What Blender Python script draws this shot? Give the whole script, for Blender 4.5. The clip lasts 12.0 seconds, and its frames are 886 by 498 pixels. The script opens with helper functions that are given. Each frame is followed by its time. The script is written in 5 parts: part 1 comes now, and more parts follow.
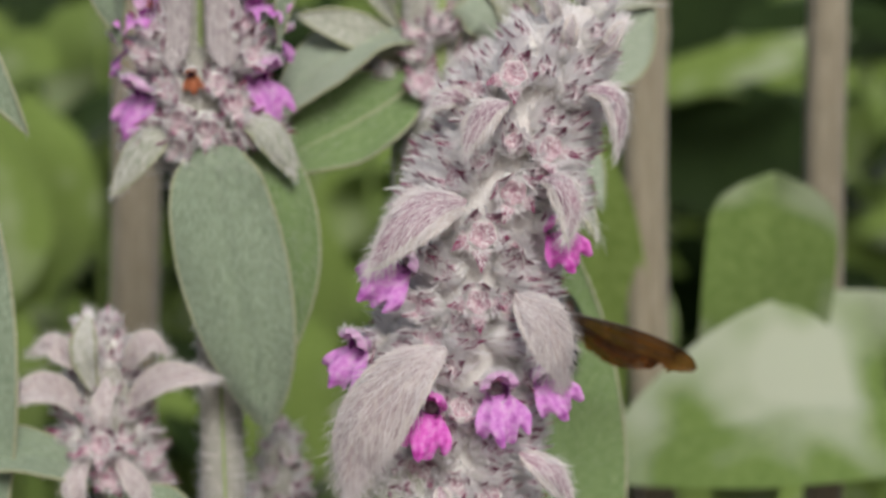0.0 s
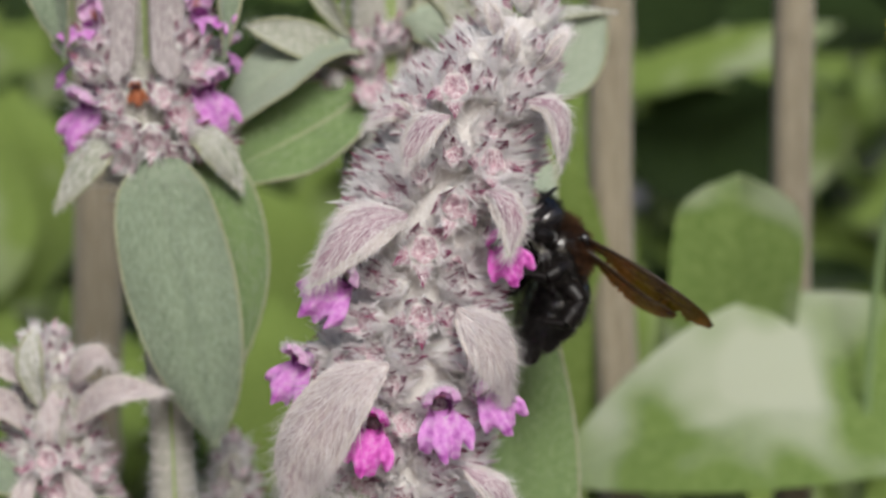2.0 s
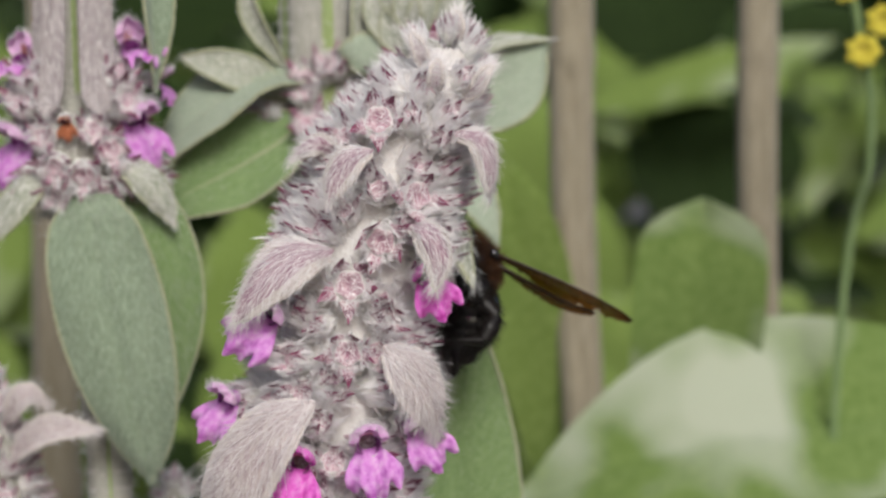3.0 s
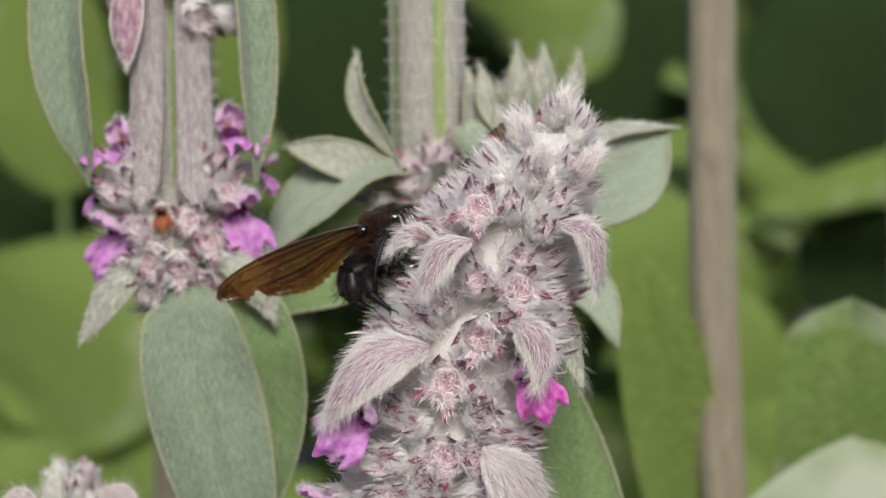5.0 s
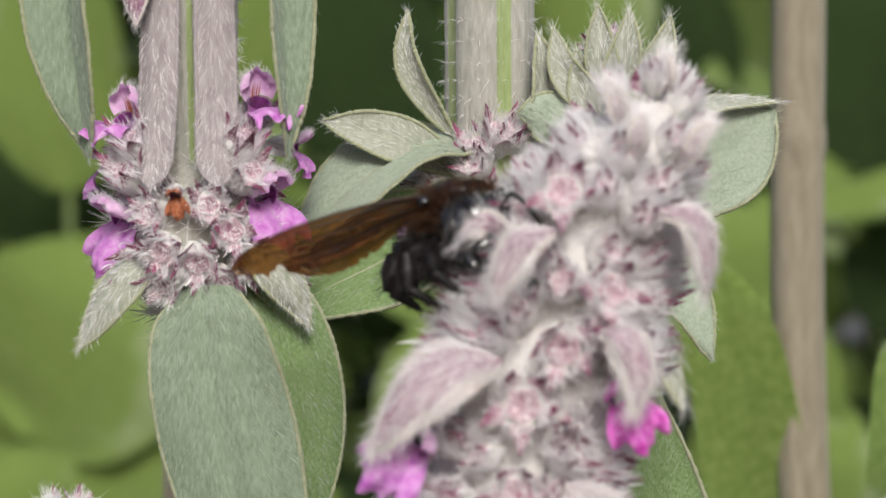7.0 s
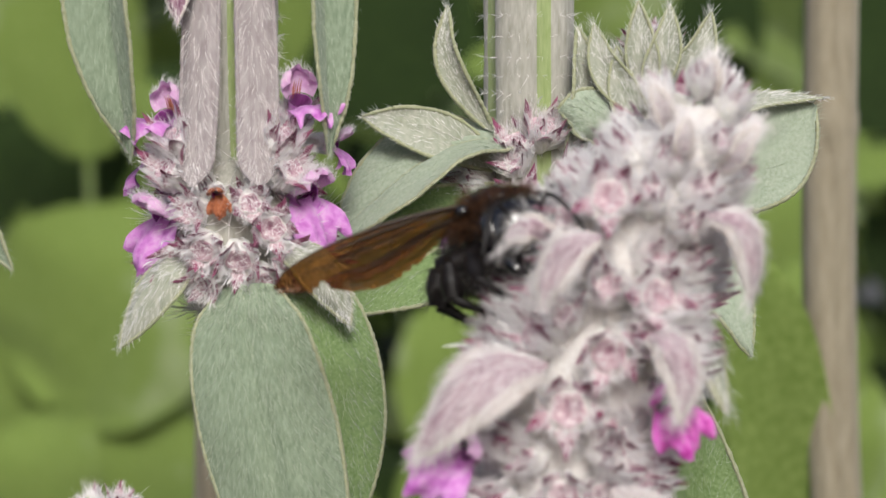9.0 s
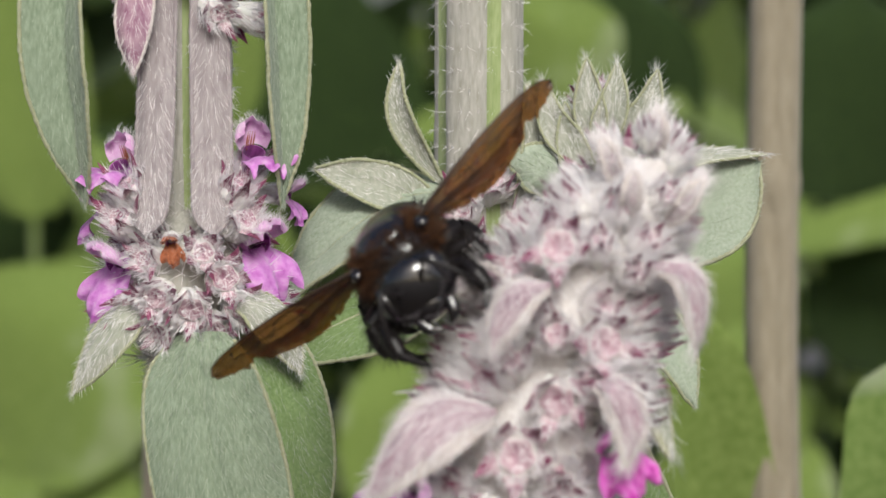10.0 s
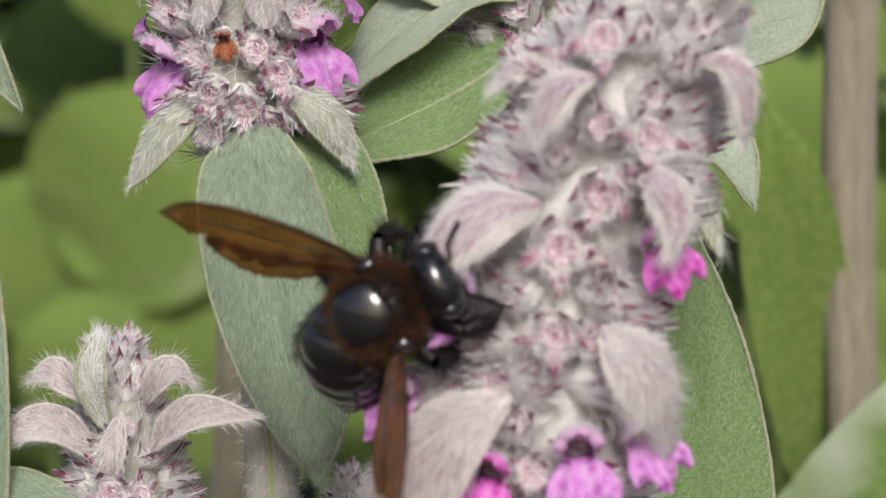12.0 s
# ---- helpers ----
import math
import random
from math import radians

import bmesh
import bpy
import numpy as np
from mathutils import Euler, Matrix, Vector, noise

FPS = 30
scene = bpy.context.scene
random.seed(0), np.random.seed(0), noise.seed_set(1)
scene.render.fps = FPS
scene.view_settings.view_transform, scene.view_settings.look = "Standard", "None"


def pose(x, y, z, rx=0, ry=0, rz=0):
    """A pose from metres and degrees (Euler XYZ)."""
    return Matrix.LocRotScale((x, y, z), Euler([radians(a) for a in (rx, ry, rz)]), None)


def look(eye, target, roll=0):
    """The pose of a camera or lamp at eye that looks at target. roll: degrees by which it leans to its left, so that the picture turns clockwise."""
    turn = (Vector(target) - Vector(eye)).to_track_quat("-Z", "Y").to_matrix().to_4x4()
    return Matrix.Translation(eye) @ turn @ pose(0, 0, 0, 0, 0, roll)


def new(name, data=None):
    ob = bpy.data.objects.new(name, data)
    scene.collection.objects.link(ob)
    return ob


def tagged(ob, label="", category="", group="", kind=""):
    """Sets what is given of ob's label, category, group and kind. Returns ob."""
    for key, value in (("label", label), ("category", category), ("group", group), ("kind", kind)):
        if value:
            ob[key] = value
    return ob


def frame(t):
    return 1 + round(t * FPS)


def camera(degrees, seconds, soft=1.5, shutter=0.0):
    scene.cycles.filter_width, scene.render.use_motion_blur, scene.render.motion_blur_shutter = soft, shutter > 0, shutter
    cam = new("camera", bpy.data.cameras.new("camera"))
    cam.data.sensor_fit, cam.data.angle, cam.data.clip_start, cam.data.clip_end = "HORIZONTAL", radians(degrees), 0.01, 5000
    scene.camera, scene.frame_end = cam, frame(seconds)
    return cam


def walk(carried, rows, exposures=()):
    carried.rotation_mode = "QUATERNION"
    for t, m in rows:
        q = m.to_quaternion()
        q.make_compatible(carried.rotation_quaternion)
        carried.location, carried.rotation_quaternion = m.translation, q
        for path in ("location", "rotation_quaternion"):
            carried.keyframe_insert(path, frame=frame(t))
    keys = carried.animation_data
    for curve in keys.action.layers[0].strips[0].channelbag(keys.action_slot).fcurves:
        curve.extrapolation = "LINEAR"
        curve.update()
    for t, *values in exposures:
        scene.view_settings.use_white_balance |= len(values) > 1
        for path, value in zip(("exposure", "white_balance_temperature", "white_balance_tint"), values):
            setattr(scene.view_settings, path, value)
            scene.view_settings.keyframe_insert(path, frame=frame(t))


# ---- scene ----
cam = camera(22.181, 12.0, soft=1.5)
cam.data.dof.use_dof = True
cam.data.dof.focus_distance = 0.300
cam.data.dof.aperture_fstop = 23.0


def aim(x, y, z, yaw, pitch, roll):
    """A camera pose from its place and its heading in degrees (yaw to the left from +y)."""
    a, b = radians(yaw), radians(pitch)
    ahead = Vector((-math.sin(a) * math.cos(b), math.cos(a) * math.cos(b), math.sin(b)))
    eye = Vector((x, y, z))
    return look(eye, eye + ahead, roll)


walk(cam, [
    (0.0, aim(-0.0258, -0.3408, 0.4394, -3.488, -7.250, 0.536)),
    (0.5, aim(-0.0210, -0.3387, 0.4403, -3.376, -7.675, 0.514)),
    (1.0, aim(-0.0167, -0.3384, 0.4426, -2.994, -8.248, 0.461)),
    (1.5, aim(-0.0163, -0.3395, 0.4399, -3.138, -7.867, 0.444)),
    (2.0, aim(-0.0160, -0.3383, 0.4436, -3.291, -7.662, 0.206)),
    (2.5, aim(-0.0093, -0.3384, 0.4447, -3.349, -7.187, 0.096)),
    (2.7, aim(-0.0055, -0.3373, 0.4459, -3.066, -7.333, -0.110)),
    (4.3, aim(0.0046, -0.3171, 0.4463, -0.850, -5.953, -1.060)),
    (4.5, aim(0.0026, -0.3165, 0.4467, 0.154, -5.428, -0.650)),
    (5.0, aim(0.0113, -0.3155, 0.4418, 2.199, -4.509, -0.717)),
    (5.5, aim(0.0035, -0.3166, 0.4422, 1.868, -4.390, -0.665)),
    (6.0, aim(0.0082, -0.2784, 0.4402, 3.606, -4.059, -0.489)),
    (6.5, aim(0.0034, -0.2591, 0.4380, 2.699, -4.453, -0.319)),
    (7.0, aim(0.0018, -0.2609, 0.4358, 2.437, -4.326, -0.196)),
    (7.2, aim(-0.0011, -0.2621, 0.4335, 2.067, -2.832, -0.169)),
    (8.8, aim(-0.0094, -0.2645, 0.4444, 0.802, -5.762, 0.106)),
    (9.0, aim(-0.0021, -0.2606, 0.4414, 2.714, -5.481, -0.158)),
    (9.5, aim(-0.0052, -0.2634, 0.4412, 2.314, -5.765, 0.311)),
    (10.0, aim(-0.0030, -0.2653, 0.4397, 1.241, -3.790, 0.406)),
    (10.5, aim(0.0078, -0.2651, 0.4379, 3.786, -3.955, -0.005)),
    (11.0, aim(-0.0023, -0.2680, 0.4384, 2.631, -5.759, 0.946)),
    (11.5, aim(-0.0018, -0.2686, 0.4460, 3.315, -9.930, 0.083)),
    (12.0, aim(0.0051, -0.2642, 0.4350, 4.168, -8.045, 0.420)),
], exposures=[(0, -0.25), (2.7, -0.12), (4.3, -0.15), (6.5, 0.02), (9.0, 0.10), (12.0, 0.02)])

# ---- light: bright, hazy sky with a wide soft sun ----
world = bpy.data.worlds.new("sky")
scene.world = world
world.use_nodes = True
wn = world.node_tree
sky = wn.nodes.new("ShaderNodeTexSky")
sky.sky_type, sky.sun_disc = "NISHITA", False
sky.sun_elevation, sky.sun_rotation = radians(40), radians(171)
sky.air_density, sky.dust_density, sky.ozone_density = 1.0, 4.0, 1.0
wn.links.new(sky.outputs["Color"], wn.nodes["Background"].inputs["Color"])
wn.nodes["Background"].inputs["Strength"].default_value = 0.10
sun = new("sun", bpy.data.lights.new("sun", "SUN"))
sun.data.energy, sun.data.angle, sun.data.color = 2.8, radians(20), (0.995, 1.0, 0.965)
sun.matrix_world = look((0.16, -1.08, 1.26), (0, 0, 0.4))


# ---- materials ----
def nodes_of(name):
    m = bpy.data.materials.new(name)
    m.use_nodes = True
    nt = m.node_tree
    return m, nt, nt.nodes["Principled BSDF"], nt.nodes["Material Output"]


def ramp(nt, source, stops):
    r = nt.nodes.new("ShaderNodeValToRGB")
    els = r.color_ramp.elements
    while len(els) < len(stops):
        els.new(0.5)
    for e, (p, c) in zip(els, stops):
        e.position, e.color = p, (*c, 1)
    nt.links.new(source, r.inputs["Fac"])
    return r.outputs["Color"]


def noise_of(nt, scale, detail=3.0, stretch=None, coord="Object", rough=0.55):
    tc = nt.nodes.new("ShaderNodeTexCoord")
    n = nt.nodes.new("ShaderNodeTexNoise")
    n.inputs["Scale"].default_value, n.inputs["Detail"].default_value, n.inputs["Roughness"].default_value = scale, detail, rough
    src = tc.outputs[coord]
    if stretch:
        mp = nt.nodes.new("ShaderNodeMapping")
        mp.inputs["Scale"].default_value = stretch
        nt.links.new(src, mp.inputs["Vector"])
        src = mp.outputs["Vector"]
    nt.links.new(src, n.inputs["Vector"])
    return n.outputs["Fac"]


def mixed(nt, fac, a, b, kind="MIX"):
    x = nt.nodes.new("ShaderNodeMix")
    x.data_type, x.blend_type = "RGBA", kind
    for key, v in ((0, fac), (6, a), (7, b)):
        if isinstance(v, (int, float)):
            x.inputs[key].default_value = v
        elif isinstance(v, tuple):
            x.inputs[key].default_value = (*v, 1)
        else:
            nt.links.new(v, x.inputs[key])
    return x.outputs[2]


def bump_of(nt, bsdf, height, distance, strength=0.6):
    b = nt.nodes.new("ShaderNodeBump")
    b.inputs["Distance"].default_value, b.inputs["Strength"].default_value = distance, strength
    nt.links.new(height, b.inputs["Height"])
    nt.links.new(b.outputs["Normal"], bsdf.inputs["Normal"])


def see_through(nt, bsdf, out, colour, share):
    """Thin leaf or hair: part of the light passes."""
    t = nt.nodes.new("ShaderNodeBsdfTranslucent")
    if isinstance(colour, tuple):
        t.inputs["Color"].default_value = (*colour, 1)
    else:
        nt.links.new(colour, t.inputs["Color"])
    x = nt.nodes.new("ShaderNodeMixShader")
    x.inputs[0].default_value = share
    nt.links.new(bsdf.outputs[0], x.inputs[1])
    nt.links.new(t.outputs[0], x.inputs[2])
    nt.links.new(x.outputs[0], out.inputs["Surface"])


def felt(name, dark, light, fine=2600, coarse=160, share=0.2, rough=0.9, bump=0.00012, stretch=None, random_amount=0.0, patch=None):
    """Woolly plant skin: two scales of tone and a fibrous relief."""
    m, nt, b, out = nodes_of(name)
    f = noise_of(nt, fine, 3, stretch)
    c = noise_of(nt, coarse, 3)
    col = mixed(nt, ramp(nt, f, ((0.3, (0, 0, 0)), (0.7, (1, 1, 1)))), dark, light)
    col = mixed(nt, ramp(nt, c, ((0.35, (0, 0, 0)), (0.7, (0.6, 0.6, 0.6)))), col, tuple(0.55 * d + 0.45 * l for d, l in zip(dark, light)))
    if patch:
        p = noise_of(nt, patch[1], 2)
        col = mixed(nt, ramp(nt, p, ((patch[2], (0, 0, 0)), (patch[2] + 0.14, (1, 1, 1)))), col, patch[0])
    if random_amount:
        oi = nt.nodes.new("ShaderNodeObjectInfo")
        col = mixed(nt, random_amount, col, ramp(nt, oi.outputs["Random"], ((0, dark), (1, light))))
    nt.links.new(col, b.inputs["Base Color"])
    b.inputs["Roughness"].default_value = rough
    b.inputs["Specular IOR Level"].default_value = 0.2
    b.inputs["Sheen Weight"].default_value = 0.25
    b.inputs["Sheen Roughness"].default_value = 0.5
    bump_of(nt, b, f, bump)
    see_through(nt, b, out, col, share)
    return m


def calyx_skin(name, pale, blush, tooth, start, end):
    """Pale wool at the foot, purple blush towards the tips of the teeth (pigment along the tube)."""
    m, nt, b, out = nodes_of(name)
    tc = nt.nodes.new("ShaderNodeTexCoord")
    sep = nt.nodes.new("ShaderNodeSeparateXYZ")
    nt.links.new(tc.outputs["Object"], sep.inputs[0])
    n = noise_of(nt, 900, 3, (1, 1, 0.3))
    add = nt.nodes.new("ShaderNodeMath")
    add.operation = "MULTIPLY_ADD"
    add.inputs[1].default_value, add.inputs[2].default_value = 0.003, -0.0015
    nt.links.new(n, add.inputs[0])
    s = nt.nodes.new("ShaderNodeMath")
    nt.links.new(sep.outputs["Z"], s.inputs[0])
    nt.links.new(add.outputs[0], s.inputs[1])
    mr = nt.nodes.new("ShaderNodeMapRange")
    mr.inputs["From Min"].default_value, mr.inputs["From Max"].default_value = start, end
    nt.links.new(s.outputs[0], mr.inputs["Value"])
    col = ramp(nt, mr.outputs[0], ((0.0, pale), (0.45, blush), (1.0, tooth)))
    vein = noise_of(nt, 1300, 2, (1, 1, 0.18))
    col = mixed(nt, ramp(nt, vein, ((0.52, (0, 0, 0)), (0.66, (0.42, 0.42, 0.42)))), col, (0.50, 0.28, 0.37))
    oi = nt.nodes.new("ShaderNodeObjectInfo")
    col = mixed(nt, ramp(nt, oi.outputs["Random"], ((0, (0, 0, 0)), (1, (0.3, 0.3, 0.3)))), col, pale)
    nt.links.new(col, b.inputs["Base Color"])
    b.inputs["Roughness"].default_value = 0.85
    b.inputs["Specular IOR Level"].default_value = 0.2
    b.inputs["Sheen Weight"].default_value = 0.3
    bump_of(nt, b, noise_of(nt, 3000, 3), 0.0001)
    see_through(nt, b, out, col, 0.2)
    return m


def hair_skin(name, root, tip, share=0.35, rough=0.6):
    m, nt, b, out = nodes_of(name)
    g = nt.nodes.new("ShaderNodeNewGeometry")
    col = ramp(nt, g.outputs["Random Per Island"], ((0.0, root), (1.0, tip)))
    nt.links.new(col, b.inputs["Base Color"])
    b.inputs["Roughness"].default_value = rough
    b.inputs["Specular IOR Level"].default_value = 0.25
    see_through(nt, b, out, col, share)
    return m


def petal_skin(name, deep, bright, pale):
    m, nt, b, out = nodes_of(name)
    v = noise_of(nt, 900, 3, (1, 1, 0.25))
    c = noise_of(nt, 260, 2)
    col = ramp(nt, v, ((0.3, deep), (0.5, bright), (0.75, pale)))
    col = mixed(nt, ramp(nt, c, ((0.4, (0, 0, 0)), (0.7, (0.5, 0.5, 0.5)))), col, bright)
    nt.links.new(col, b.inputs["Base Color"])
    b.inputs["Roughness"].default_value = 0.55
    b.inputs["Sheen Weight"].default_value = 0.3
    bump_of(nt, b, noise_of(nt, 1100, 4), 0.0004, 0.8)
    see_through(nt, b, out, col, 0.42)
    return m


CALYX = calyx_skin("calyx_wool", (0.88, 0.88, 0.83), (0.90, 0.86, 0.87), (0.66, 0.46, 0.52), 0.0040, 0.0100)
TOOTH = felt("calyx_tooth", (0.12, 0.015, 0.045), (0.34, 0.10, 0.19), 900, 300, 0.1, 0.6, stretch=(1, 1, 0.3))
LOBE = felt("calyx_lobe", (0.34, 0.11, 0.20), (0.84, 0.72, 0.74), 900, 300, 0.2, 0.8, stretch=(1, 1, 0.3))
WOOL = hair_skin("white_wool", (0.95, 0.93, 0.94), (0.995, 0.985, 0.985), 0.48)
WOOL_BRACT = hair_skin("bract_wool", (0.86, 0.80, 0.82), (0.98, 0.97, 0.95), 0.35)
WOOL_STREAK = hair_skin("streaked_wool", (0.70, 0.63, 0.65), (0.97, 0.95, 0.94), 0.35)
BRACT = felt("bract_felt", (0.26, 0.10, 0.18), (0.60, 0.44, 0.50), 1400, 180, 0.2, stretch=(1, 1, 0.4))
BRACT_GREY = felt("bract_grey_felt", (0.34, 0.23, 0.27), (0.72, 0.67, 0.63), 1400, 170, 0.2, stretch=(1, 1, 0.35))
STEM_MAUVE = felt("tongue_felt", (0.269, 0.227, 0.235), (0.470, 0.428, 0.428), 1700, 150, 0.15, stretch=(1, 1, 0.2))
BRACT_EDGE = felt("bract_edge_felt", (0.60, 0.53, 0.50), (0.84, 0.79, 0.76), 1600, 220, 0.3)
BRACT_GREEN = felt("bract_green_felt", (0.270, 0.297, 0.216), (0.540, 0.540, 0.468), 1400, 150, 0.2, stretch=(1, 1, 0.35))
LEAF = felt("leaf_felt", (0.172, 0.232, 0.150), (0.344, 0.413, 0.305), 2400, 130, 0.15, stretch=(1, 1, 0.3))
LEAF_HAIR = hair_skin("leaf_wool", (0.310, 0.378, 0.275), (0.533, 0.576, 0.473), 0.3)
LEAF_PALE = felt("pale_leaf_felt", (0.302, 0.370, 0.260), (0.487, 0.538, 0.445), 2200, 120, 0.2)
LEAF_GREEN = felt("green_leaf_felt", (0.146, 0.241, 0.077), (0.310, 0.413, 0.198), 2200, 120, 0.25)
MARGIN = felt("leaf_margin", (0.324, 0.342, 0.198), (0.504, 0.513, 0.360), 1800, 300, 0.25)
STEM = felt("stem_wool", (0.319, 0.311, 0.260), (0.521, 0.504, 0.462), 1800, 150, 0.15, stretch=(1, 1, 0.2))
CORE_WOOL = felt("matted_wool", (0.72, 0.67, 0.65), (0.93, 0.90, 0.88), 1600, 200, 0.2)
STEM_GREEN = felt("stem_groove", (0.25, 0.33, 0.12), (0.42, 0.49, 0.25), 1500, 200, 0.15, stretch=(1, 1, 0.2))
STEM_BROWN = felt("old_stem", (0.227, 0.193, 0.134), (0.353, 0.311, 0.235), 900, 60, 0.1, stretch=(1, 1, 0.2))
PETAL = petal_skin("petal", (0.582, 0.136, 0.592), (0.795, 0.349, 0.795), (0.94, 0.70, 0.93))
PETAL_DEEP = petal_skin("petal_deep", (0.66, 0.05, 0.50), (0.86, 0.18, 0.72), (0.94, 0.50, 0.86))
PETAL_PALE = petal_skin("petal_hood", (0.74, 0.40, 0.70), (0.86, 0.58, 0.83), (0.92, 0.76, 0.90))
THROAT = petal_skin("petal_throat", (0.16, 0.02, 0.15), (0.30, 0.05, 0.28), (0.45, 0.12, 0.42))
WITHERED = petal_skin("withered_petal", (0.26, 0.06, 0.02), (0.55, 0.17, 0.06), (0.60, 0.30, 0.20))
BG_LEAF = felt("bed_leaf_felt", (0.126, 0.197, 0.034), (0.244, 0.328, 0.092), 500, 45, 0.3, patch=((0.34, 0.40, 0.23), 20, 0.56))
# Near-black leaf colour that stands in for the shaded gaps of the bed.
BG_SHADE = felt("gap_shade_leaf", (0.012, 0.028, 0.006), (0.040, 0.072, 0.016), 400, 40, 0.3)
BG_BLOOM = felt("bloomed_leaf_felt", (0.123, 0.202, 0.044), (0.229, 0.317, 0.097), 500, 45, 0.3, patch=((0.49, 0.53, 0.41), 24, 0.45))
SOIL = felt("soil", (0.02, 0.016, 0.012), (0.07, 0.055, 0.04), 300, 20, 0.0)
YELLOW = felt("yellow_flower", (0.55, 0.45, 0.04), (0.75, 0.65, 0.1), 900, 200, 0.3)


def plain(name, colour, rough, coat=0.0, spec=0.5, grain=None):
    m, nt, b, out = nodes_of(name)
    n = noise_of(nt, 1200, 4)
    col = ramp(nt, n, ((0.3, tuple(c * 0.6 for c in colour)), (0.75, tuple(min(1, c * 1.4) for c in colour))))
    nt.links.new(col, b.inputs["Base Color"])
    b.inputs["Roughness"].default_value, b.inputs["Specular IOR Level"].default_value, b.inputs["Coat Weight"].default_value = rough, spec, coat
    b.inputs["Coat Roughness"].default_value = 0.12
    bump_of(nt, b, noise_of(nt, grain or 2500, 3), 0.00003, 0.4)
    return m


CHITIN = plain("black_chitin", (0.006, 0.005, 0.006), 0.2, 1.0, 0.6)
CHITIN_DULL = plain("dull_chitin", (0.008, 0.006, 0.006), 0.42, 0.0, 0.3)
EYE = plain("compound_eye", (0.012, 0.010, 0.012), 0.22, 0.6, 0.5, 9000)
FUR_BLACK = hair_skin("black_fur", (0.008, 0.007, 0.007), (0.03, 0.024, 0.02), 0.05)
FUR_BROWN = hair_skin("brown_fur", (0.016, 0.008, 0.005), (0.14, 0.06, 0.025), 0.2)


def wing_skin():
    """Smoky amber membrane with an oily film whose thickness wanders."""
    m, nt, b, out = nodes_of("amber_wing")
    n = noise_of(nt, 330, 3)
    col = ramp(nt, n, ((0.3, (0.05, 0.016, 0.006)), (0.7, (0.20, 0.075, 0.016))))
    nt.links.new(col, b.inputs["Base Color"])
    b.inputs["Roughness"].default_value = 0.27
    b.inputs["Specular IOR Level"].default_value = 1.0
    film = nt.nodes.new("ShaderNodeMapRange")
    film.inputs["To Min"].default_value, film.inputs["To Max"].default_value = 340, 420
    nt.links.new(noise_of(nt, 160, 2), film.inputs["Value"])
    nt.links.new(film.outputs[0], b.inputs["Thin Film Thickness"])
    b.inputs["Thin Film IOR"].default_value = 1.8
    bump_of(nt, b, noise_of(nt, 500, 2), 0.0003, 0.5)
    t = nt.nodes.new("ShaderNodeBsdfTransparent")
    t.inputs["Color"].default_value = (0.70, 0.36, 0.09, 1)
    x = nt.nodes.new("ShaderNodeMixShader")
    x.inputs[0].default_value = 0.28
    nt.links.new(b.outputs[0], x.inputs[1])
    nt.links.new(t.outputs[0], x.inputs[2])
    nt.links.new(x.outputs[0], out.inputs["Surface"])
    return m


WING = wing_skin()
VEIN = plain("wing_vein", (0.03, 0.014, 0.006), 0.4)


# ---- mesh helpers (lengths in millimetres; z is counted from 0.4 m above the ground) ----
class Soup:
    """Vertices and faces being gathered, each face with a material slot."""

    def __init__(self):
        self.v, self.f, self.m = [], [], []

    def add(self, verts, faces, slot=0):
        o = len(self.v)
        self.v.extend(tuple(p) for p in verts)
        self.f.extend(tuple(i + o for i in q) for q in faces)
        self.m.extend([slot] * len(faces))

    def grid(self, rows, slot=0, closed=False, flip=False):
        nu, nv = len(rows), len(rows[0])
        faces = []
        for i in range(nu - 1):
            for j in range(nv if closed else nv - 1):
                q = (i * nv + j, i * nv + (j + 1) % nv, (i + 1) * nv + (j + 1) % nv, (i + 1) * nv + j)
                faces.append(q[::-1] if flip else q)
        self.add([p for r in rows for p in r], faces, slot)

    def mesh(self, name, materials, smooth=True):
        me = bpy.data.meshes.new(name)
        me.from_pydata([(x * 1e-3, y * 1e-3, z * 1e-3) for x, y, z in self.v], [], self.f)
        for m in materials:
            me.materials.append(m)
        me.polygons.foreach_set("material_index", self.m)
        me.polygons.foreach_set("use_smooth", [smooth] * len(self.f))
        me.update()
        return me


def thing(name, at, label, category, group="", kind=""):
    """An Empty at the base of a thing; at in millimetres."""
    ob = new(name)
    ob.empty_display_size = 0.005
    ob.location = (at[0] * 1e-3, at[1] * 1e-3, 0.4 + at[2] * 1e-3)
    return tagged(ob, label, category, group, kind)


def part(name, soup, materials, parent, label="", shift=True):
    """One mesh under a thing or under a part. The soup is in scene millimetres, or, with shift off, in the bee's own measure."""
    if shift:
        base, p = Vector((0, 0, 0)), parent
        while p:
            base += Vector(p.location)
            p = p.parent
        off = (base.x * 1e3, base.y * 1e3, (base.z - 0.4) * 1e3)
        soup.v = [(x - off[0], y - off[1], z - off[2]) for x, y, z in soup.v]
    else:
        soup.v = [(x * 1.12, y * 1.12, z * 1.12) for x, y, z in soup.v]
    ob = new(name, soup.mesh(name, materials))
    ob.parent = parent
    return tagged(ob, label)


def catmull(points, n):
    p = [np.array(q, float) for q in points]
    p = [2 * p[0] - p[1]] + p + [2 * p[-1] - p[-2]]
    out = []
    for k in range(n):
        s = k / (n - 1) * (len(p) - 3)
        i = min(int(s), len(p) - 4)
        t = s - i
        a, b, c, d = p[i:i + 4]
        out.append(0.5 * (2 * b + (c - a) * t + (2 * a - 5 * b + 4 * c - d) * t * t + (3 * b - a - 3 * c + d) * t ** 3))
    return np.array(out)


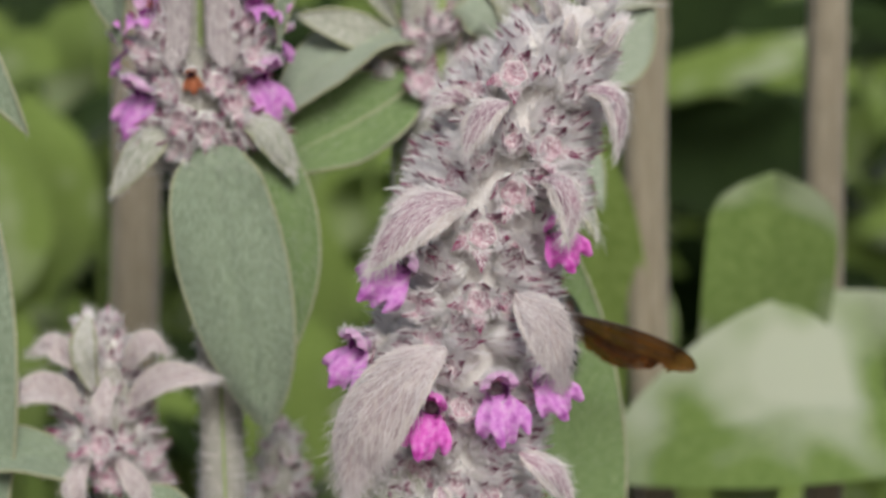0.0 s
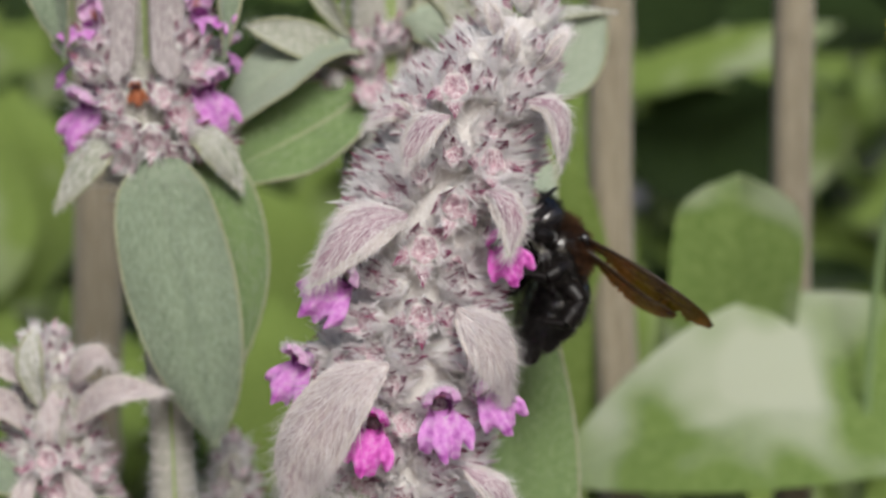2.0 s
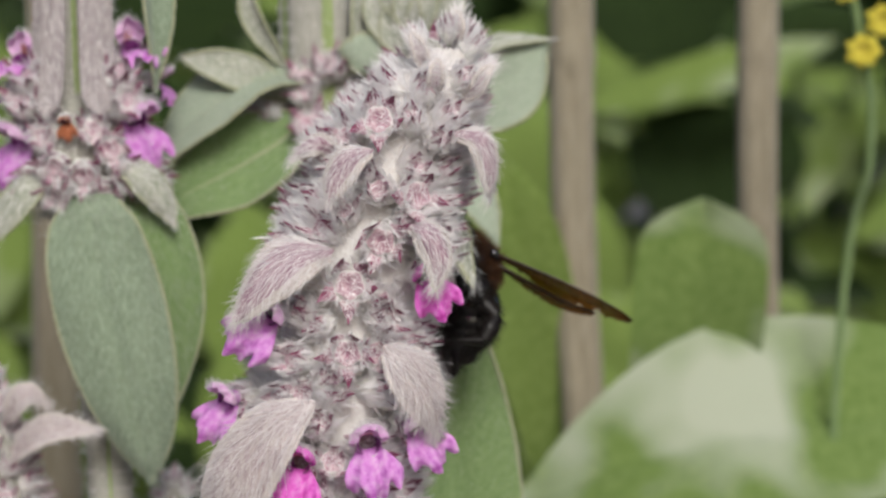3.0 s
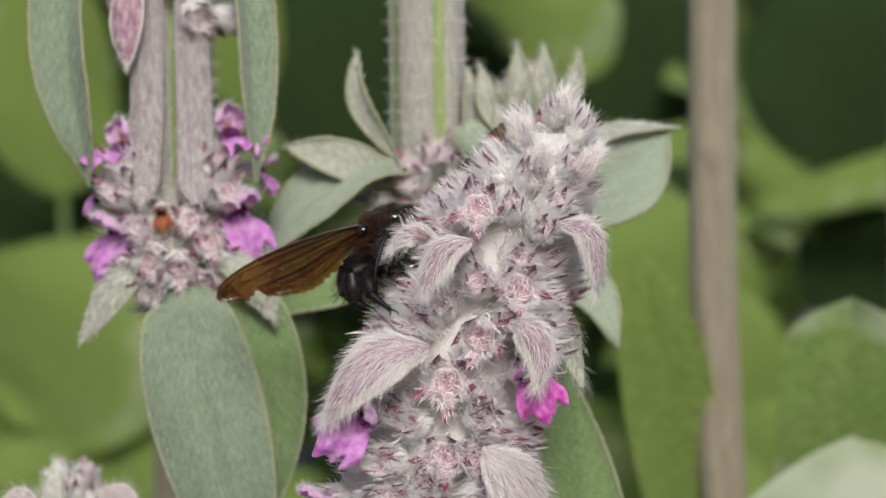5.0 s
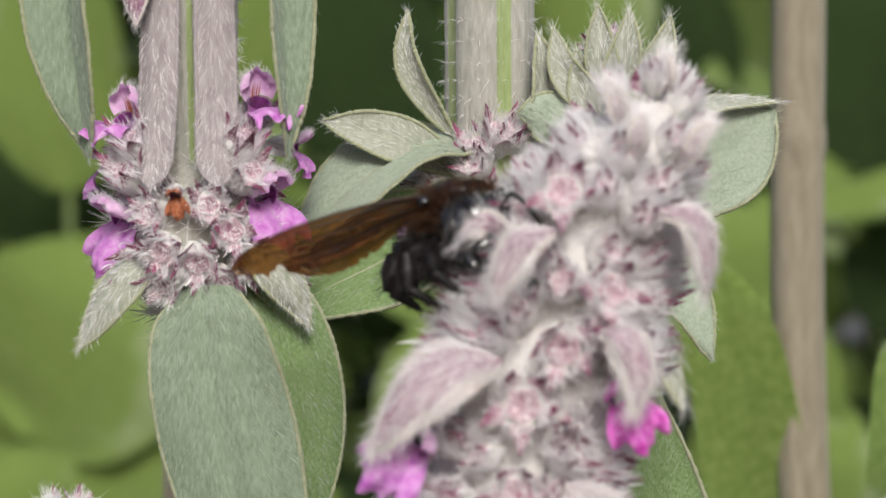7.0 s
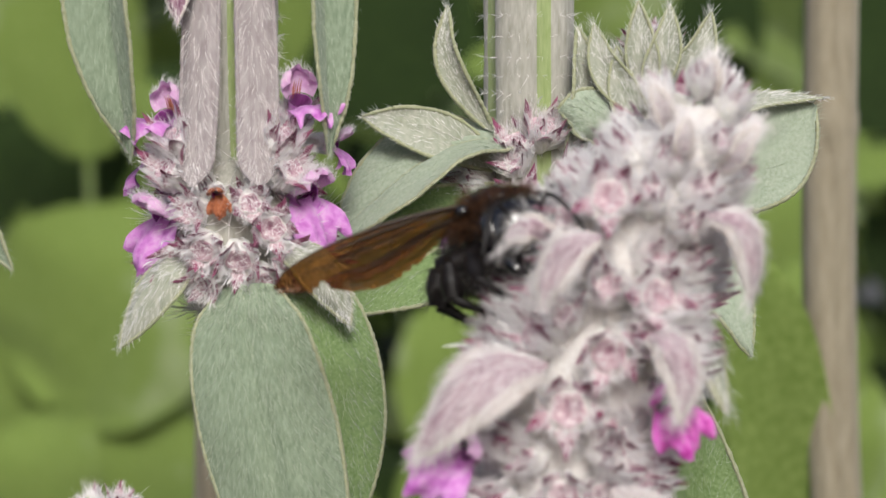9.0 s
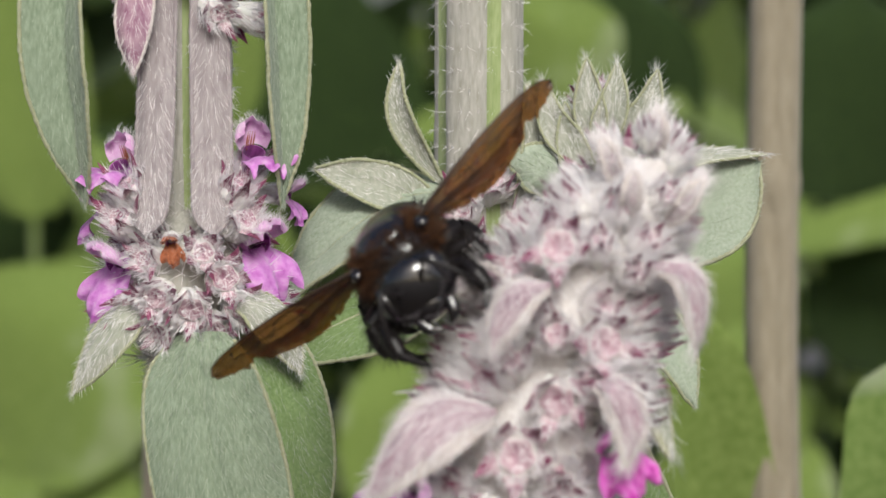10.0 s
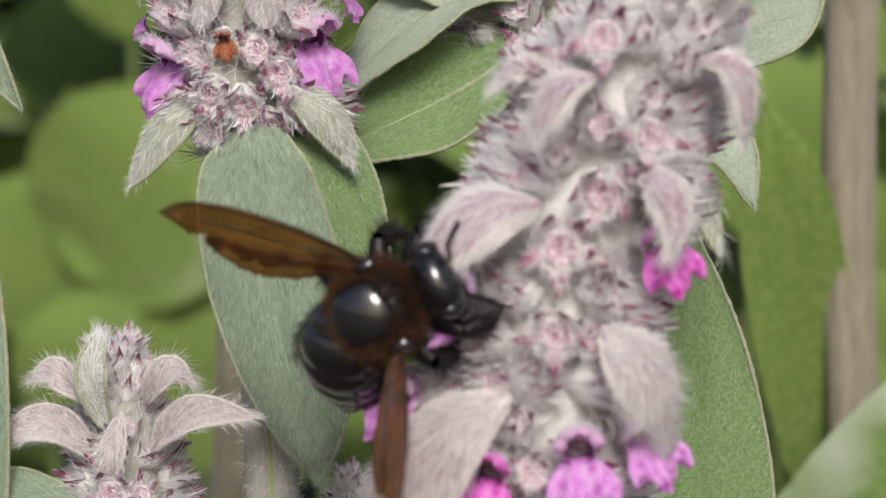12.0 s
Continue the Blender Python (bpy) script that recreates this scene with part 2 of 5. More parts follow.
def unit(v):
    v = np.asarray(v, float)
    return v / (np.linalg.norm(v) + 1e-12)


def strand(soup, root, direction, length, width, droop=(0, 0, 0), slot=0, rng=random):
    """One tapered hair of two links."""
    d = unit(direction)
    side = unit(np.cross(d, (rng.gauss(0, 1), rng.gauss(0, 1), rng.gauss(0, 1)))) * width * 0.5
    mid = root + d * length * 0.5 + np.asarray(droop, float) * length * 0.2
    end = root + d * length + np.asarray(droop, float) * length
    soup.add([root - side, root + side, mid + side * 0.8, mid - side * 0.8, end], [(0, 1, 2, 3), (3, 2, 4)], slot)


def blade(points, width, face, cup=0.15, wave=0.04, nu=30, nv=13, peak=0.5, foot=0.12, taper=1.9, thick=0.5, seed=0, twist=0.0, fold=0.0, rugose=0.0):
    """A leaf along a centre line: rows of top points, rows of underside points, normals and tangents."""
    rng = random.Random(seed)
    line = catmull(points, nu)
    tang = np.gradient(line, axis=0)
    top, under, normals, tangents = [], [], [], []
    ph = rng.uniform(0, 9)
    for i in range(nu):
        s = i / (nu - 1)
        t = unit(tang[i])
        side = unit(np.cross(t, face))
        nrm = unit(np.cross(side, t))
        a = twist * (s - 0.5)
        side, nrm = side * math.cos(a) + nrm * math.sin(a), nrm * math.cos(a) - side * math.sin(a)
        if s < peak:
            w = foot + (1 - foot) * math.sin(math.pi / 2 * s / peak) ** 0.8
        else:
            w = 1 - ((s - peak) / (1 - peak)) ** taper
        w = width / 2 * max(w, 0.02)
        rt, rb = [], []
        for j in range(nv):
            u = 2 * j / (nv - 1) - 1
            lift = cup * w * u * u + fold * w * abs(u) - 0.10 * w * math.exp(-(u / 0.09) ** 2)
            lift += wave * width * math.sin(6.0 * s + 2.4 * u + ph) * abs(u)
            lift += wave * width * 0.5 * math.sin(17 * s + ph * 2 + 3 * u) * u * u
            lift += rugose * noise.noise(Vector((s * 26 + seed, u * 9, ph)))
            p = line[i] + side * w * u + nrm * lift
            th = thick * (1 - 0.6 * abs(u)) * min(1, 6 * (1 - s) + 0.15)
            rt.append(p + nrm * th / 2)
            rb.append(p - nrm * th / 2)
        top.append(rt)
        under.append(rb)
        normals.append(nrm)
        tangents.append(t)
    return top, under, normals, tangents


def leaf(parent, name, points, width, face, materials, margin=True, hairs=0, hair_len=1.2, hair_width=0.06, label="", scallop=0.15, rim=0.27, midrib=0.0, edge=0.0, lay=1.0, **kw):
    """A felted leaf: blade with thickness, short wool on it, and a scalloped rim as a sub-part. materials: blade, wool, rim; edge: where the pale band begins."""
    top, under, normals, tangents = blade(points, width, face, **kw)
    s = Soup()
    s.grid(top)
    s.grid(under, flip=True)
    nu, nv = len(top), len(top[0])
    if edge:
        s.m = [2 if abs(2 * (k % (nv - 1) + 0.5) / (nv - 1) - 1) > edge else 0 for k in range((nu - 1) * (nv - 1))] * 2
    rng = random.Random(hash((round(points[0][0] * 7), round(points[0][2] * 5), nu)) % 9999)
    for k in range(hairs):
        i, j = rng.randrange(nu - 1), rng.randrange(nv - 1)
        a, b = rng.random(), rng.random()
        p = (top[i][j] * (1 - a) + top[i + 1][j] * a) * (1 - b) + (top[i][j + 1] * (1 - a) + top[i + 1][j + 1] * a) * b
        u = 2 * (j + b) / (nv - 1) - 1
        side = unit(top[i][-1] - top[i][0])
        d = tangents[i] * 0.8 + side * (0.55 * u + rng.gauss(0, 0.22)) + normals[i] * rng.uniform(0.04, 0.28) * lay
        strand(s, p, d, hair_len * rng.uniform(0.6, 1.4), hair_width, -normals[i] * 0.15, 1, rng)
    ob = part(name, s, materials if edge else materials[:2] if hairs else materials[:1], parent, label)
    if midrib:
        r = Soup()
        rows = []
        for i in range(nu):
            c, side, q = under[i][nv // 2], unit(top[i][-1] - top[i][0]), i / (nu - 1)
            rr = midrib * (1.05 - q)
            rows.append([np.array(c) + (side * math.cos(b) - normals[i] * math.sin(b)) * rr for b in np.linspace(0, math.pi, 5)])
        r.grid(rows)
        rows = []
        for i in range(nu):
            c, side, q = top[i][nv // 2], unit(top[i][-1] - top[i][0]), i / (nu - 1)
            rr = midrib * 0.6 * (1.05 - q)
            rows.append([np.array(c) + (side * math.cos(b) + normals[i] * math.sin(b) * 0.5) * rr for b in np.linspace(0, math.pi, 5)])
        r.grid(rows, flip=True)
        part("midrib", r, [materials[2]], ob)
    if margin:
        r = Soup()
        for edge, sign in ((0, -1), (nv - 1, 1)):
            line = [(np.array(top[i][edge]) + np.array(under[i][edge])) / 2 for i in range(1, nu)]
            fine = catmull(line, nu * 4)
            tg = np.gradient(fine, axis=0)
            rows = []
            for i, p in enumerate(fine):
                q = i / len(fine)
                sc = 0.85 + scallop * math.sin(i * 1.9 + 2.0 * math.sin(i * 0.23)) + 0.45 * rng.random()
                nrm = normals[min(nu - 1, int(q * nu))]
                out = unit(np.cross(tg[i], nrm)) * -sign
                rr = rim * sc * min(1, 8 * (1 - q) + 0.3)
                rows.append([p + (out * math.cos(b) + nrm * math.sin(b)) * rr for b in np.linspace(0, 2 * math.pi, 6, endpoint=False)])
            r.grid(rows, closed=True)
            for k in range(hairs // 4):
                i = rng.randrange(len(fine))
                out = unit(np.cross(tg[i], normals[min(nu - 1, int(i / len(fine) * nu))])) * -sign
                strand(r, fine[i], out + unit(tg[i]) * rng.uniform(0, 1) + np.array([rng.gauss(0, .3) for _ in range(3)]), hair_len * 0.7 * rng.uniform(0.5, 1.2), hair_width, (0, 0, 0), 1, rng)
        part("margin", r, [materials[2], materials[1]] if hairs else [materials[2]], ob)
    return ob


def square_stem(parent, points, radius, n=60, material=None, groove=None, hairs=0, name="stem", turn=0.0, depth=0.22, hair_len=1.6, narrow=0.75, slim=1.0):
    """A four-ridged woolly stem with coloured grooves; slim thins its lower half."""
    line = catmull(points, n)
    tg = np.gradient(line, axis=0)
    s = Soup()
    rng = random.Random(len(points) + int(radius * 10))
    rows, m = [], 32
    for i, p in enumerate(line):
        t = unit(tg[i])
        ax = unit(np.cross((0, 1, 0), t))
        ay = unit(np.cross(t, ax))
        ring = []
        for k in range(m):
            a = 2 * math.pi * k / m
            r = radius * (slim if i < 0.56 * n else min(1, slim + (i / n - 0.56) * 6)) * (1 - depth * max(0, math.cos(4 * (a - turn))) ** 2) * (1 + 0.03 * noise.noise(Vector((i * 0.5, k * 0.7, 3))))
            ring.append(p + (ax * math.cos(a) + ay * math.sin(a)) * r)
        rows.append(ring)
    nv = m
    faces, slots = [], []
    for i in range(n - 1):
        for j in range(nv):
            a = 2 * math.pi * (j + 0.5) / m
            faces.append((i * nv + j, i * nv + (j + 1) % nv, (i + 1) * nv + (j + 1) % nv, (i + 1) * nv + j))
            slots.append(1 if groove and math.cos(4 * (a - turn)) > narrow else 0)
    s.v = [tuple(p) for r in rows for p in r]
    s.f, s.m = faces, slots
    for k in range(hairs):
        i, j = rng.randrange(n - 1), rng.randrange(m)
        if groove and math.cos(4 * (2 * math.pi * j / m - turn)) > 0.75 and rng.random() < 0.8:
            continue
        p = rows[i][j] * 0.5 + rows[i + 1][j] * 0.5
        out = unit(p - line[i])
        strand(s, p, out + np.array([rng.gauss(0, .4), rng.gauss(0, .4), rng.gauss(0, .6)]), hair_len * rng.uniform(0.5, 1.3), 0.06, (0, 0, -0.2), 2, rng)
    return part(name, s, [material or STEM, groove or material or STEM, WOOL], parent)


# ---- flower parts ----
def lock(soup, points, width, slot=1, n=7):
    """A tapered, slightly hollow lock of silky wool along a curve."""
    line = catmull(points, n)
    tg = np.gradient(line, axis=0)
    rows = []
    for i, p in enumerate(line):
        q = i / (n - 1)
        out = unit(p * (1, 1, 0) + (0, 0, 1e-3))
        side = unit(np.cross(tg[i], out))
        w = 0.5 * width * (0.35 + 0.65 * math.sin(math.pi * min(1, 0.25 + q * 0.55))) * (1 - q ** 3)
        rows.append([p - side * w, p + out * w * 0.45, p + side * w])
    soup.grid(rows, slot)


def calyx_mesh(seed, hairs=300, spread=1.0, locks=30, reach=1.0, flare=0.6, shut=0.0, lobe=1.0):
    """A woolly cup along +z that opens into five long pointed lobes, with locks and single hairs of silky wool over it."""
    rng = random.Random(seed)
    s = Soup()
    m = 20
    prof = [(0.0, 0.9), (1.5, 1.8), (3.2, 2.3), (4.6, 2.5), (5.6, 2.45 * (0.4 + 0.6 * spread)), (6.1, 2.1 * spread), (6.2, 1.7 * spread), (5.7, 1.2 * spread), (5.4, 0.05)]

    def at(z, r, a):
        return np.array((r * math.cos(a), r * math.sin(a), z))
    angles = [2 * math.pi * k / m for k in range(m)]
    bulge = [rng.uniform(0.92, 1.08) for _ in range(m)]
    mouth = len(prof) - 4
    s.grid([[at(z, r * (1 + 0.09 * math.cos(5 * (a - 0.63))) * (bulge[k] if 1 < z < 6.0 else 1), a) for k, a in enumerate(angles)] for z, r in prof], closed=True)
    # The mouth takes the lobes' mauve, which also paints in its shadow.
    s.m = [3 if k // m >= mouth else 0 for k in range(len(s.f))]
    for t in range(5):
        mid = 2 * math.pi * (t + 0.5) / 5 + rng.uniform(-0.18, 0.18)
        ln, lean = rng.uniform(3.0, 4.8) * reach, rng.uniform(0.05, 0.35) + flare * rng.random() - shut
        ax = np.array((math.cos(mid) * math.sin(lean), math.sin(mid) * math.sin(lean), math.cos(lean)))
        side = np.array((-math.sin(mid), math.cos(mid), 0))
        nrm = np.cross(side, ax)
        base = at(5.6, 2.25 * spread + 0.1, mid)
        hook, skew = rng.uniform(-0.9, 0.7), rng.gauss(0, 0.5)
        for sign in (1, -1):
            g = []
            for q, w in ((-0.15, 1.55), (0.0, 1.5), (0.16, 1.25), (0.38, 0.92), (0.62, 0.55), (0.84, 0.22), (1.0, 0.01)):
                p = base + ax * ln * q + nrm * (hook * q * q) + side * skew * q * q
                w *= (0.45 + 0.55 * spread) * lobe
                g.append([p + side * w * u + nrm * (0.4 * w * u * u + (-0.1 if sign < 0 else 0)) for u in (-1, -0.5, 0, 0.5, 1)])
            s.grid(g[:2], 0, flip=sign < 0)
            s.grid(g[1:4], 3, flip=sign < 0)
            s.grid(g[3:], 2, flip=sign < 0)
        # hairs that lie along the lobe and fringe its edges
        for _ in range(hairs // 12):
            q, u = rng.uniform(-0.1, 0.6), rng.uniform(-1, 1)
            w = 1.4 * (1 - q) * (0.45 + 0.55 * spread)
            strand(s, base + ax * ln * q + side * w * u - nrm * rng.choice((0.12, -0.05)), ax + side * (0.5 * u + rng.gauss(0, .2)) - nrm * rng.uniform(0, 0.3), rng.uniform(0.9, 2.2), rng.choice((0.06, 0.09, 0.12)), (0, 0, 0), 1, rng)
    ph, turn = rng.uniform(0, 6), rng.uniform(0.2, 0.5)

    def coat(z, a):
        r = np.interp(z, [0.0, 1.5, 3.2, 4.6, 5.6, 6.2], [p[1] for p in prof[:6]])
        return at(z, r, a), turn * math.sin(2 * a + ph + 0.4 * z)
    for _ in range(hairs):
        z, a = 6.0 * math.sqrt(rng.uniform(0.02, 1)), rng.uniform(0, 2 * math.pi)
        p, swirl = coat(z, a)
        swirl += rng.gauss(0, 0.12)
        lean = 0.26 + 0.14 * math.sin(3 * a + ph) + rng.gauss(0, 0.10)
        strand(s, p, (math.cos(a) * lean - math.sin(a) * swirl, math.sin(a) * lean + math.cos(a) * swirl, 0.9), rng.uniform(1.8, 4.2), rng.choice((0.06, 0.09, 0.13)), (-math.cos(a) * 0.14, -math.sin(a) * 0.14, 0.0), 1, rng)
    for _ in range(locks):
        z, a = rng.uniform(1.0, 5.4), rng.uniform(0, 2 * math.pi)
        p, swirl = coat(z, a)
        ln = rng.uniform(2.4, 4.6)
        out = rng.uniform(0.12, 0.6)
        b = a + swirl * ln * 0.28 + rng.gauss(0, 0.08)
        r = float(np.linalg.norm(p[:2]))
        lock(s, [p, at(z + ln * 0.4, r + out * ln * 0.5, a + (b - a) * 0.35), at(z + ln * 0.75, r + out * ln * 0.7, a + (b - a) * 0.7), at(z + ln, r + out * ln * rng.uniform(0.3, 0.9), b)], rng.uniform(0.22, 0.5))
    for _ in range(hairs // 7):
        a, r = rng.uniform(0, 2 * math.pi), 2.0 * spread * math.sqrt(rng.random())
        strand(s, at(6.25, r, a), (rng.gauss(0, .8), rng.gauss(0, .8), 0.45), rng.uniform(0.7, 1.7), rng.choice((0.07, 0.1, 0.14)), (0, 0, -0.15), 1, rng)
    return s.mesh("calyx", [CALYX, WOOL, TOOTH, LOBE])


CALYXES = [calyx_mesh(k, 520, (0.6, 0.68, 0.76, 0.84, 0.9)[k % 5], 20, 0.95) for k in range(6)]
THICK = [calyx_mesh(40 + k, 620, (0.62, 0.66, 0.7, 0.74, 0.8, 0.62, 0.85, 0.6)[k], 52, flare=(0.3, 0.8, 0.5)[k % 3], shut=(0.5, 0.3, 0.6, 0.2)[k % 4], lobe=0.8, reach=0.95) for k in range(8)]
SPARSE = [calyx_mesh(60 + k, 100, locks=4) for k in range(2)]
STARS = [calyx_mesh(20 + k, 620, 0.9, 34, 0.85, flare=0.9) for k in range(2)]


def facing(at, direction, up=(0, 0, 1), spin=0.0, size=1.0):
    """A local pose whose +z looks along direction and whose +y is as near to up as it can be; at in metres."""
    z = Vector(direction).normalized()
    x = Vector(up).cross(z)
    x = x.normalized() if x.length > 1e-4 else Vector((1, 0, 0))
    y = z.cross(x)
    m = Matrix((x, y, z)).transposed().to_4x4()
    return Matrix.Translation(at) @ m @ pose(0, 0, 0, 0, 0, spin) @ Matrix.Diagonal((size, size, size, 1))


def local(parent, p):
    """Scene millimetres into a thing's own space."""
    return Vector((p[0] * 1e-3, p[1] * 1e-3, 0.4 + p[2] * 1e-3)) - Vector(parent.location)


def put_calyx(parent, p, direction, size=1.0, spin=0.0, mesh=None, depth=7.6):
    """A calyx whose mouth lies at p."""
    d = unit(direction)
    ob = new("calyx", mesh or CALYXES[random.randrange(len(CALYXES))])
    ob.parent = parent
    ob.matrix_basis = facing(local(parent, np.asarray(p) - d * depth * size), d, spin=spin, size=size)
    return ob


def lip_mesh(seed, upper, materials, fold=1.0):
    rng = random.Random(seed)
    s = Soup()
    nu, nv = 14, 23
    ph = rng.uniform(0, 6)
    rows, back = [], []
    for i in range(nu):
        q = i / (nu - 1)
        rt, rb = [], []
        for j in range(nv):
            u = 2 * j / (nv - 1) - 1
            if upper:
                w = 2.0 * (0.8 + 0.6 * math.sin(math.pi * min(1, q * 0.75 + 0.1))) * (1 if q < 0.75 else 1 - 1.2 * (q - 0.75))
                ang = u * 1.45
                x = w * math.sin(ang)
                y = 0.1 + w * 0.8 * math.cos(ang) + 1.7 * q * (1 - 0.3 * u * u)
                z = 7.0 + 3.4 * q - 0.9 * u * u * q + 0.3 * math.sin(9 * u + ph) * q
            else:
                notch = 1.0 - 0.32 * q * math.exp(-((abs(u) - 0.52) / 0.12) ** 2) - 0.10 * q * math.exp(-(u / 0.08) ** 2)
                reach = 8.8 * q * notch * (1 - 0.38 * u * u)
                wide = 1.5 + 2.5 * math.sin(math.pi * 0.5 * min(1, q * 1.35))
                x = u * wide
                y = -0.8 - reach * (0.54 + 0.2 * fold)
                z = 6.4 + 3.6 * math.sin(min(1.55, q * 1.7)) - 1.0 * q * q - 1.1 * u * u * (1 - 0.5 * q) + 1.0 * math.sin(6 * u + ph) * q + 0.6 * math.sin(14 * u + 2 * ph + 3 * q) * q * q
            rt.append(np.array((x, y, z)))
            rb.append(np.array((x * 0.96, y + (0.2 if not upper else -0.2), z - 0.16)))
        rows.append(rt)
        back.append(rb)
    s.grid(rows)
    s.grid(back, flip=True)
    if upper:
        for _ in range(300):
            p = rows[rng.randrange(2, nu)][rng.randrange(nv)]
            strand(s, p, (rng.gauss(0, .5), 0.9, 0.6 + rng.gauss(0, .4)), rng.uniform(0.8, 1.8), 0.055, (0, 0, 0), 1, rng)
    return s.mesh("upper_lip" if upper else "lower_lip", materials)


def tube_mesh(material):
    s = Soup()
    rows = []
    for z, r in ((0, 1.0), (4, 1.2), (5.6, 1.45), (6.7, 1.7)):
        rows.append([np.array((r * math.cos(a), r * math.sin(a) * 0.9, z)) for a in np.linspace(0, 2 * math.pi, 16, endpoint=False)])
    s.grid(rows, closed=True)
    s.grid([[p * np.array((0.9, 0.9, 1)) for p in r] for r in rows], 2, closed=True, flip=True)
    for k in range(4):
        a = 1.1 + k * 0.3
        q = np.array((1.2 * math.cos(a), 1.0 * math.sin(a) + 0.3, 6.0))
        strand(s, q, (0, 0.3, 1), 3.2, 0.3, (0, -0.1, 0), 1)
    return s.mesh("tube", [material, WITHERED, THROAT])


LIPS = {}
for tone, mt in (("lilac", PETAL), ("magenta", PETAL_DEEP), ("withered", WITHERED)):
    LIPS[tone] = [(lip_mesh(k, True, [PETAL_PALE if tone == "lilac" else mt, WOOL]), lip_mesh(10 + k, False, [mt]), tube_mesh(mt)) for k in range(2)]


def put_corolla(parent, p, direction, tone="lilac", size=1.0, spin=0.0, k=0):
    """A two-lipped flower whose mouth lies at p: tube with the lips as sub-parts."""
    d = unit(direction)
    up, low, tube = LIPS[tone][k % 2]
    ob = new("corolla", tube)
    ob.parent = parent
    ob.matrix_basis = facing(local(parent, np.asarray(p) - d * 8.5 * size), d, spin=spin, size=size)
    for name, me in (("upper_lip", up), ("lower_lip", low)):
        c = new(name, me)
        c.parent = ob
    put_calyx(parent, np.asarray(p) - d * 3.0 * size, d, 0.85 * size, random.uniform(0, 70))
    return ob


def core(parent, rings, name="axis", hairs=0, skin=None):
    """The woolly body behind the calyces: rings of (centre, radius)."""
    s = Soup()
    rows = []
    for c, r in rings:
        rows.append([np.array(c) + np.array((r * math.cos(a), r * math.sin(a), 0)) * (1 + 0.08 * math.sin(5 * a + c[2])) for a in np.linspace(0, 2 * math.pi, 24, endpoint=False)])
    s.grid(rows, closed=True)
    rng = random.Random(len(rings))
    for _ in range(hairs):
        i, j = rng.randrange(len(rows)), rng.randrange(24)
        out = unit(rows[i][j] - np.array(rings[i][0]))
        strand(s, rows[i][j], out + np.array([rng.gauss(0, .5) for _ in range(3)]), rng.uniform(2, 5.5), rng.choice((0.07, 0.09, 0.14)), (0, 0, 0.1), 1, rng)
    return part(name, s, [skin or STEM, WOOL], parent)


BR = (BRACT, WOOL_BRACT, BRACT_EDGE)
BG_ = (BRACT_GREEN, WOOL, MARGIN)
BGREY = (BRACT_GREY, WOOL_STREAK, BRACT_EDGE)


# ---- the flowering spike in the middle ----
def axis_at(z):
    x = np.interp(z, (-70, -42, -10, 8, 20, 27, 31, 34.5, 37), (-7.5, -4.2, -1.8, 3.6, 7.6, 11.0, 13.6, 15.4, 16.0))
    r = np.interp(z, (-70, -42, -10, 8, 20, 27, 31, 34.5, 37), (13.0, 13.4, 13.4, 13.0, 11.8, 9.4, 6.8, 3.8, 1.2))
    return np.array((x, 0.0, z)), r


